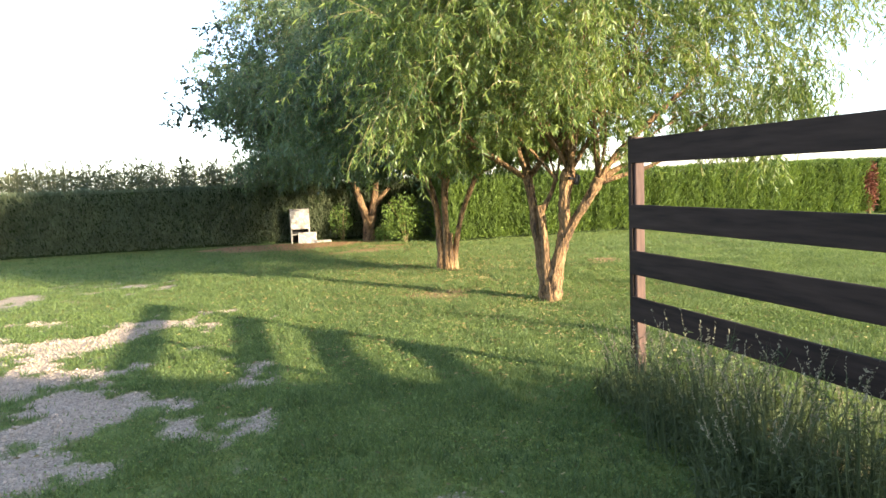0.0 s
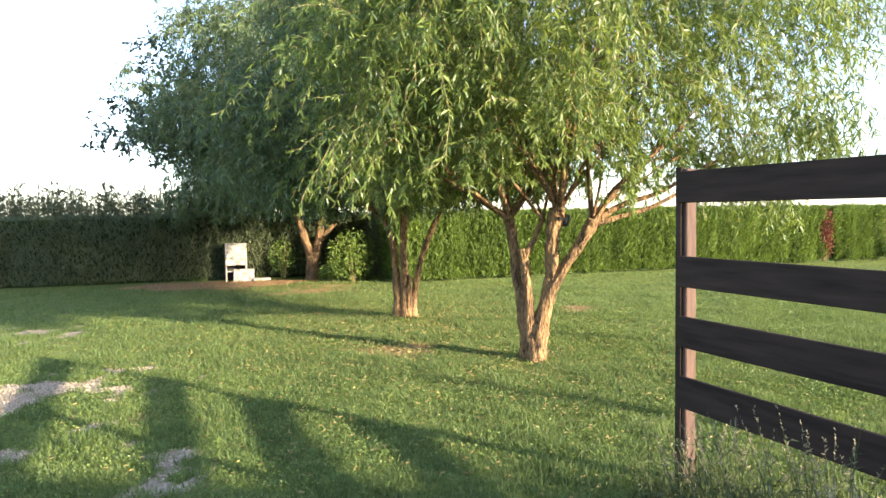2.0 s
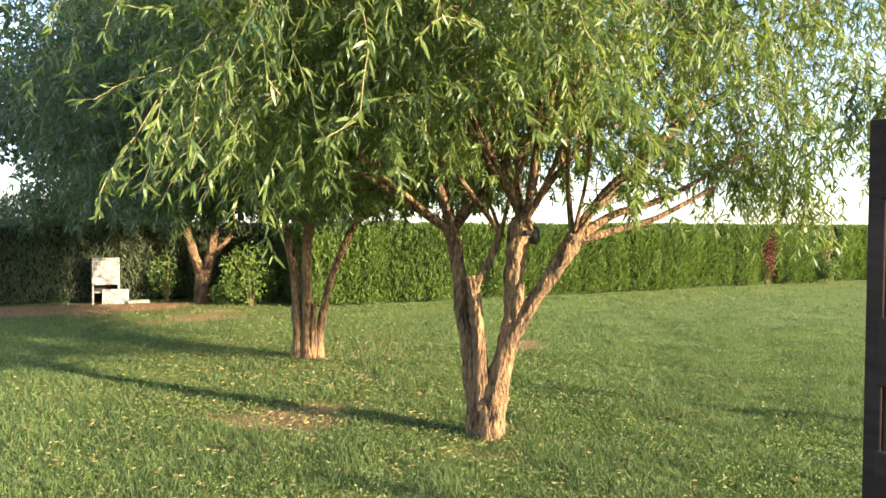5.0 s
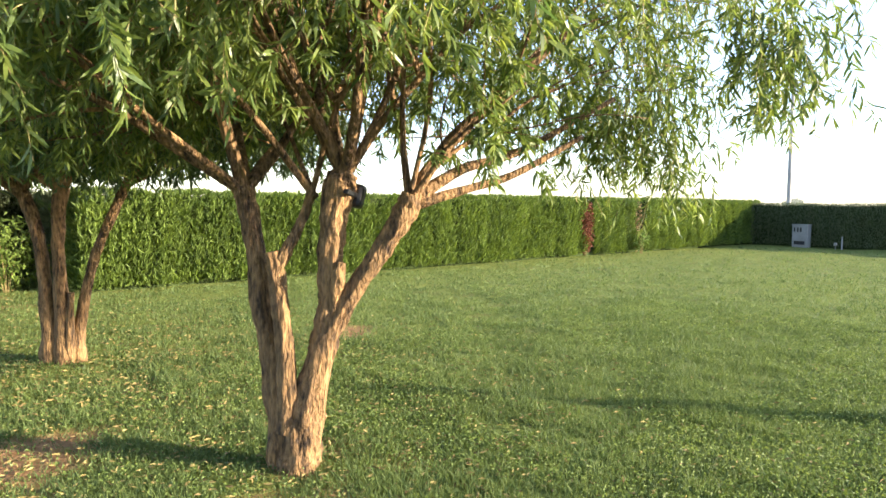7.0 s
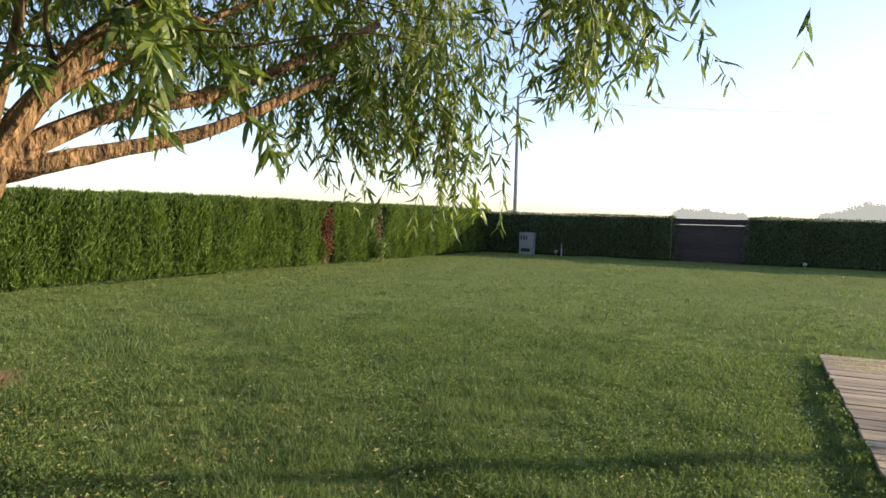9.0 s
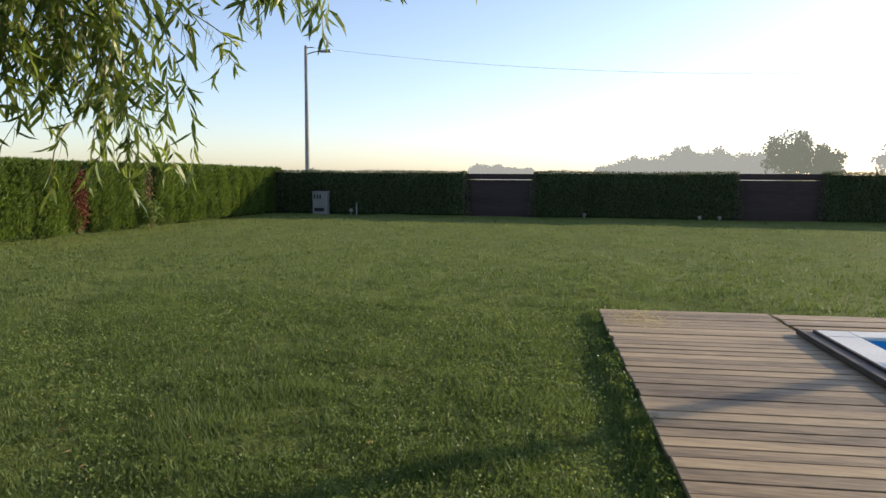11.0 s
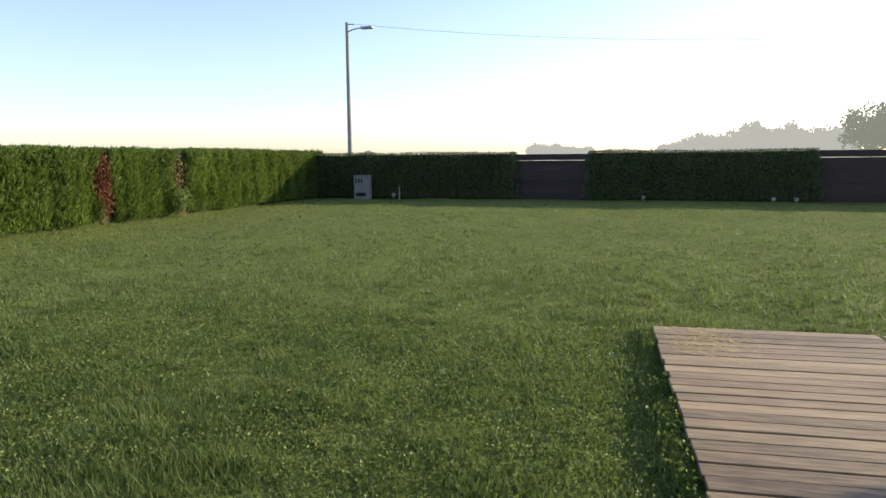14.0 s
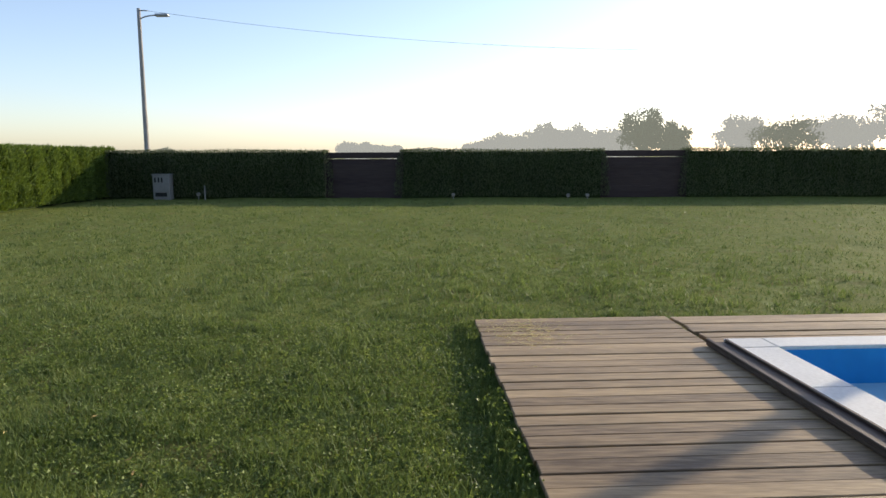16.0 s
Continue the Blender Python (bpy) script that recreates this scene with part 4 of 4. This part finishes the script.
add_tube(store, [(0, 0, -0.05, 0.025), (0, 0, 0.2, 0.025), (0, 0, 0.42, 0.022)], 8)
mesh_np("pipe", store[0], store[1], M_POLE, pipe)


# ---- street gates in the east hedge ----
def street_gate(y0, y1, h):
    g = new("slatted_gate")
    g.location = (27.95, (y0 + y1) / 2, 0)
    tagged(g, "dark brown slatted wooden gate between hedges", "gate", "gates to the street")
    w = (y1 - y0) / 2
    for s in (-1, 1):
        part("post", box((-0.05, s * w - 0.05, -0.1), (0.05, s * w + 0.05, h + 0.02), 0.005), M_PANEL, g)
    z = -0.03
    n = 8
    pitch = (h - z) / n
    for i in range(n):
        gap = 0.024 if i == n - 2 else -0.004
        part("slat", box((-0.015 - 0.012 * (i % 2), -w + 0.04, z + i * pitch), (0.015 - 0.012 * (i % 2), w - 0.06, z + (i + 1) * pitch - gap), 0.003), M_PANEL, g)
    part("brace", box((0.02, -w + 0.06, 0.3), (0.05, w - 0.06, 0.38), 0.003), M_PANEL, g)


street_gate(6.42, 8.98, 1.42)
street_gate(-2.6, 0.18, 1.46)


# ---- street lamp ----
def street_lamp():
    s = new("street_lamp")
    s.location = (29.6, 15.29, 0)
    tagged(s, "tall slim concrete street lamp pole with a wire", "street lamp")
    store = ([], [])
    add_tube(store, [(0, 0, -0.3, 0.095), (0, 0, 2, 0.085), (0, 0, 4, 0.072), (0, 0, 6.2, 0.06)], 12)
    mesh_np("pole", store[0], store[1], M_POLE, s, True)
    store = ([], [])
    add_tube(store, [(0, 0, 5.85, 0.022), (0, -0.2, 5.93, 0.022), (0, -0.5, 5.98, 0.022), (0, -0.62, 5.98, 0.02)], 8)
    arm = mesh_np("arm", store[0], store[1], M_STEEL, s, True)
    bm = box((-0.1, -1.0, 5.93), (0.1, -0.55, 6.02), 0.03, segments=2)
    part("lamp_head", bm, M_STEEL, arm)
    store = ([], [])
    add_tube(store, [(0, 0, 6.12, 0.02), (0, -0.1, 6.13, 0.02), (0, -0.3, 6.12, 0.018)], 6)
    mesh_np("insulator", store[0], store[1], M_STEEL, s)
    w = new("overhead_wire")
    w.location = (29.6, 15.0, 6.12)
    tagged(w, "thin black overhead wire from the street lamp pole", "cable")
    store = ([], [])
    add_tube(store, [(1.2 * t, -36 * t, -5.0 * t * (1 - t), 0.005) for t in np.linspace(0, 1, 13)], 5, 0, 0, 3)
    mesh_np("wire", store[0], store[1], M_BLACK, w)
    p = copy_thing(s, pose(30.8, -21.0, 0))
    tagged(p, "tall slim concrete street lamp pole far along the street")


street_lamp()


# ---- deck and pool ----
def pool():
    p = new("swimming_pool")
    p.location = (POOL_X1, POOL_Y1, 0)
    tagged(p, "blue-lined swimming pool with pale coping, nearly full", "pool")
    L, W, D = 3.2, 7.0, 1.4
    for lo, hi in (((-L - 0.05, -W - 0.05, -D - 0.05), (0.05, 0.05, -D)), ((-L, 0.0, -D), (0, 0.05, 0.044)), ((-L, -W - 0.05, -D), (0, -W, 0.044)),
                   ((0, -W - 0.05, -D), (0.05, 0.05, 0.044)), ((-L - 0.05, -W - 0.05, -D), (-L, 0.05, 0.044))):
        part("liner", box(lo, hi), M_POOL_BRIGHT if hi[2] < -1 else M_LINER, p)
    bm = bmesh.new()
    bmesh.ops.create_grid(bm, x_segments=2, y_segments=2, size=0.5, matrix=Matrix.Translation((-L / 2, -W / 2, -0.2)) @ Matrix.Diagonal((L - 0.004, W - 0.004, 1, 1)))
    water = part("water", bm, M_WATER, p)
    water.visible_shadow = False
    # Added pale slab; lightens the water seen above it.
    part("brightening_slab", box((-L + 0.01, -3.2, -0.5), (-0.002, -0.002, -0.32), 0.02), M_POOL_BRIGHT, p, "pale blue slab added to brighten the water")
    # coping slabs: along the far end and the near side
    for i in range(7):
        part("coping_slab", box((-0.005, -W + i * 1.0, 0.045), (0.22, -W + i * 1.0 + 0.996, 0.072), 0.006), M_COPING, p)
    for i in range(7):
        part("coping_slab", box((-L - 0.27, -W + i * 1.0, 0.045), (-L + 0.005, -W + i * 1.0 + 0.996, 0.072), 0.006), M_COPING, p)
    part("coping_slab", box((-0.005, 0.0, 0.045), (0.22, 0.27, 0.072), 0.006), M_COPING, p)
    for i in range(4):
        part("coping_slab", box((-0.009 - (i + 1) * 0.8, -0.005, 0.045), (-0.009 - i * 0.8 - 0.004, 0.27, 0.072), 0.006), M_COPING, p)
    for i in range(4):
        part("coping_slab", box((-0.009 - (i + 1) * 0.8, -W - 0.27, 0.045), (-0.009 - i * 0.8 - 0.004, -W - 0.005, 0.072), 0.006), M_COPING, p)
    t = new("cover_track")
    t.location = (POOL_X1 + 0.13, POOL_Y1 + 0.36, 0.0)
    tagged(t, "low wooden cover track along the pool edge", "track")
    part("base_board", box((-3.3, -0.075, 0.053), (0, 0.075, 0.075), 0.004), M_TRACK, t)
    part("lip", box((-3.3, 0.05, 0.077), (0, 0.078, 0.1), 0.004), M_TRACK, t, "dark raised edge strip")
    part("lip", box((-3.3, -0.078, 0.077), (0, -0.055, 0.094), 0.004), M_TRACK, t, "dark raised edge strip")
    return p, t


for ob in pool():
    ob.matrix_basis = PIVOT @ Matrix.Translation(ob.location)


def deck():
    d = new("wooden_deck")
    tagged(d, "weathered brown timber deck around the pool", "deck", kind="structure")
    r = np.random.default_rng(91)
    pitch, seam = 0.129, 3.29
    meshes = {}

    def board(x, y0, y1):
        key = (round(y0, 2), round(y1, 2))
        if key not in meshes:
            bm = box((0, 0, 0), (pitch - 0.008, y1 - y0, 0.028), 0.004)
            me = bpy.data.meshes.new("board")
            bm.to_mesh(me)
            bm.free()
            me.materials.append(M_DECK)
            meshes[key] = me
        ob = new("board", meshes[key])
        ob.parent = d
        ob.location = (x + r.normal() * 0.001, y0, 0.022 + r.normal() * 0.0012)
        ob.rotation_euler = (r.normal() * 0.0008, r.normal() * 0.01, r.normal() * 0.0012)
        ob.scale = (r.uniform(0.97, 1.015), r.uniform(0.992, 1.003), 1)

    n = int((DECK_X1 - DECK_X0) / pitch)
    for i in range(n):
        x = DECK_X1 - (i + 1) * pitch
        if x > POOL_X1 + 0.225:
            board(x, seam + 0.012, DECK_Y1)
            board(x, -1.2, seam - 0.012)
            board(x, DECK_Y0, -1.21)
        elif x < POOL_X1 - 3.62:
            board(x, POOL_Y1 + 0.275, DECK_Y1)
            board(x, DECK_Y0, POOL_Y1 + 0.27)
        else:
            board(x, POOL_Y1 + 0.275, DECK_Y1)
    for y in (4.5, 3.9, 3.4):
        part("joist", box((DECK_X0 + 0.02, y - 0.03, -0.12), (DECK_X1 - 0.02, y + 0.03, 0.018)), M_TRACK, d)
    d.matrix_basis = PIVOT


deck()


def deck_edge_grass():
    """Longer uncut grass along the deck's edge."""
    r = np.random.default_rng(92)
    n = 26000
    x = r.uniform(DECK_X0, DECK_X1 + 0.1, n)
    clump = fbm(x, x * 0 + 3.0, 3.5, 94)
    y = DECK_Y1 + 0.012 + np.abs(r.normal(0.0, 0.05, n))
    h = r.uniform(0.05, 0.1, n) + 0.09 * np.clip(clump - 0.4, 0, 1)
    p = np.stack([x, y, np.full(n, -0.06)], axis=1)
    a = r.uniform(0, 6.28, n)
    side = np.stack([np.cos(a), np.sin(a), 0 * a], axis=1) * 0.004
    lean = np.stack([r.normal(0, 0.03, n), r.normal(-0.03, 0.035, n), h], axis=1)
    v = np.stack([p - side, p + side, p + lean], axis=1).reshape(-1, 3)
    ob = mesh_np("edge_grass", v, np.arange(n * 3).reshape(-1, 3), M_BLADE)
    ob.matrix_basis = PIVOT
    tagged(ob, "longer uncut grass along the deck edge", "grass", kind="stuff")
    n = 3000
    x = r.uniform(DECK_X0, DECK_X1 + 0.1, n)
    keep = fbm(x, x * 0 + 3.0, 3.5, 94) > r.uniform(0.3, 0.6, n)
    x = x[keep]
    p = np.stack([x, DECK_Y1 + np.abs(r.normal(0, 0.05, len(x))), r.uniform(-0.02, 0.045, len(x))], axis=1)
    way = r.normal(size=p.shape)
    q = r.uniform(0.014, 0.03, len(x))
    v, f = leaf_quads(p, way, q, q * 0.7, r, 0.1)
    ob = mesh_np("edge_clover", v, f, M_CLOVER)
    ob.matrix_basis = PIVOT
    tagged(ob, "clover leaves crowding over the deck edge", "clover", kind="stuff")


deck_edge_grass()


def clippings():
    """Dry cut grass blown on to the deck's corner."""
    r = np.random.default_rng(93)
    n = 700
    p = np.stack([10.85 + r.normal(0, 0.28, n), 4.55 + r.normal(0, 0.16, n), np.full(n, 0.054)], axis=1)
    p = p[(p[:, 0] < 11.2) & (p[:, 1] < 4.85)]
    way = r.normal(size=p.shape) * [1, 1, 0.08]
    v, f = leaf_quads(p, way, r.uniform(0.02, 0.06, len(p)), np.full(len(p), 0.004), r, 0.0)
    ob = mesh_np("grass_clippings", v, f, M_CLIP)
    ob.matrix_basis = PIVOT
    tagged(ob, "dry grass clippings scattered on the deck corner", "grass", kind="stuff")


clippings()


# ---- house behind the camera, which shades the near lawn ----
def house():
    h = new("house")
    h.location = (9.4, -6.1, 0)
    tagged(h, "plain rendered house with pitched tile roof", "house")
    part("wall", box((-22, -8, -0.2), (0, 0, 3.3)), M_WALL, h)
    bm = bmesh.new()
    v = [bm.verts.new(p) for p in ((-22.4, 0.4, 3.2), (0.4, 0.4, 3.2), (0.4, -4, 5.4), (-22.4, -4, 5.4), (0.4, -8.4, 3.2), (-22.4, -8.4, 3.2))]
    for f in ((0, 1, 2, 3), (3, 2, 4, 5), (1, 4, 2), (0, 3, 5)):
        bm.faces.new([v[i] for i in f])
    part("roof", bm, M_ROOF, h)


house()


# Unseen stand-ins, added to cast the narrow shadow stripes on lawn and deck.
def folded_parasol(x, y, h):
    p = new("folded_parasol")
    p.location = (x, y, 0.0)
    tagged(p, "unseen folded parasol stand-in that casts a shadow stripe", "parasol", "parasols by the pool")
    store = ([], [])
    add_tube(store, [(0, 0, 0, 0.03), (0, 0, h * 0.5, 0.03), (0, 0, h, 0.025)], 8)
    mesh_np("pole", store[0], store[1], M_STEEL, p, True)
    store = ([], [])
    add_tube(store, [(0, 0, h * 0.28, 0.08), (0, 0, h * 0.34, 0.1), (0, 0, h * 0.7, 0.08), (0, 0, h * 0.97, 0.05)], 12, 0.3, 2)
    mesh_np("canopy", store[0], store[1], M_WALL, p, True)
    part("base", box((-0.3, -0.3, -0.1), (0.3, 0.3, 0.1), 0.03), M_POLE, p)


folded_parasol(11.05, -4.0, 3.6)
folded_parasol(14.2, -3.4, 3.9)


# ---- corn behind the west hedge ----
def corn():
    r = np.random.default_rng(95)
    n = 2600
    x = np.round(r.uniform(-24, 3, n) / 0.25) * 0.25 + r.normal(0, 0.04, n)
    y = 20.9 + r.random(n) ** 1.6 * 16
    h = r.uniform(1.75, 2.35, n) + 0.2 * fbm(x, y, 0.4, 9)
    base = np.stack([x, y, np.zeros(n)], axis=1)
    side = np.array([0.014, 0, 0])
    top = base + np.stack([r.normal(0, 0.05, n), r.normal(0, 0.05, n), h], axis=1)
    sv = np.stack([base - side, base + side, top + side * 0.3, top - side * 0.3], axis=1).reshape(-1, 3)
    m = n * 9
    k = np.repeat(np.arange(n), 9)
    t = r.uniform(0.35, 0.98, m)[:, None]
    p = base[k] * (1 - t) + top[k] * t
    lv, _ = leaf_quads(p, np.stack([r.normal(0, 1, m), r.normal(0, 1, m), r.uniform(0.4, 1.6, m)], axis=1), r.uniform(0.3, 0.6, m), r.uniform(0.035, 0.065, m), r, 0.45)
    m2 = n * 5
    k = np.repeat(np.arange(n), 5)
    tv, _ = leaf_quads(top[k], np.stack([r.normal(0, 0.35, m2), r.normal(0, 0.35, m2), np.ones(m2)], axis=1), r.uniform(0.12, 0.28, m2), np.full(m2, 0.018), r, 0.1)
    v = np.concatenate([sv, lv, tv])
    tagged(mesh_np("corn_plants", v, np.arange(len(v)).reshape(-1, 4), M_CORN), "tall drying corn plants beyond the hedge", "corn", kind="stuff")


corn()


# ---- distance ----
def far_tree(x, y, w, h, mat, label, seed, leaf=0.5, n=2600, low=0.12):
    r = np.random.default_rng(seed)
    t = new("far_tree")
    t.location = (x, y, 0)
    tagged(t, label, "tree", "far trees beyond the street")
    store = ([], [])
    add_tube(store, [(0, 0, -0.5, w * 0.03), (0, 0, h * 0.3, w * 0.025), (0, 0, h * 0.6, w * 0.01)], 6)
    mesh_np("trunk", store[0], store[1], mat, t)
    lumps = unit(r.normal(size=(80, 3))) * r.uniform(0.2, 1.0, (80, 1)) * [w * 0.42, w * 0.42, h * 0.36] + [0, 0, h * 0.55]
    k = r.integers(0, 80, n)
    p = lumps[k] + unit(r.normal(size=(n, 3))) * (r.random((n, 1)) ** 0.35) * np.array([w * 0.13, w * 0.13, h * 0.11])
    p[:, 2] = h * low + np.maximum(p[:, 2] - p[:, 2].min(), 0) / (p[:, 2].max() - p[:, 2].min()) * h * (1 - low)
    v, f = leaf_quads(p, r.normal(size=(n, 3)), leaf * r.uniform(0.6, 1.4, n), leaf * 0.7 * r.uniform(0.6, 1.4, n), r)
    mesh_np("crown", v, f, mat, t)


def at_bearing(deg, dist):
    """A place seen from the end of the walk, degrees to the left of the x axis."""
    return 5.8 + dist * math.cos(radians(deg)), 5.1 + dist * math.sin(radians(deg))


# bearing, distance, width, height, how hazy
FAR = ((-15.9, 95, 7.5, 7.4, 0), (-18.2, 97, 5.0, 5.6, 0), (-23.0, 150, 11, 8.6, 1), (-26.0, 130, 14, 7.6, 0), (-29.5, 150, 16, 8.6, 1), (-33.5, 150, 18, 11.5, 1), (-38, 150, 18, 10, 1), (-44, 150, 20, 9, 1),
       (-8.4, 155, 7, 8.2, 1), (-10.6, 158, 6, 7.8, 1), (6.6, 170, 9, 4.2, 1), (8.0, 180, 6, 4.4, 1), (4.5, 185, 9, 3.6, 1), (22.0, 170, 5.0, 3.0, 0))
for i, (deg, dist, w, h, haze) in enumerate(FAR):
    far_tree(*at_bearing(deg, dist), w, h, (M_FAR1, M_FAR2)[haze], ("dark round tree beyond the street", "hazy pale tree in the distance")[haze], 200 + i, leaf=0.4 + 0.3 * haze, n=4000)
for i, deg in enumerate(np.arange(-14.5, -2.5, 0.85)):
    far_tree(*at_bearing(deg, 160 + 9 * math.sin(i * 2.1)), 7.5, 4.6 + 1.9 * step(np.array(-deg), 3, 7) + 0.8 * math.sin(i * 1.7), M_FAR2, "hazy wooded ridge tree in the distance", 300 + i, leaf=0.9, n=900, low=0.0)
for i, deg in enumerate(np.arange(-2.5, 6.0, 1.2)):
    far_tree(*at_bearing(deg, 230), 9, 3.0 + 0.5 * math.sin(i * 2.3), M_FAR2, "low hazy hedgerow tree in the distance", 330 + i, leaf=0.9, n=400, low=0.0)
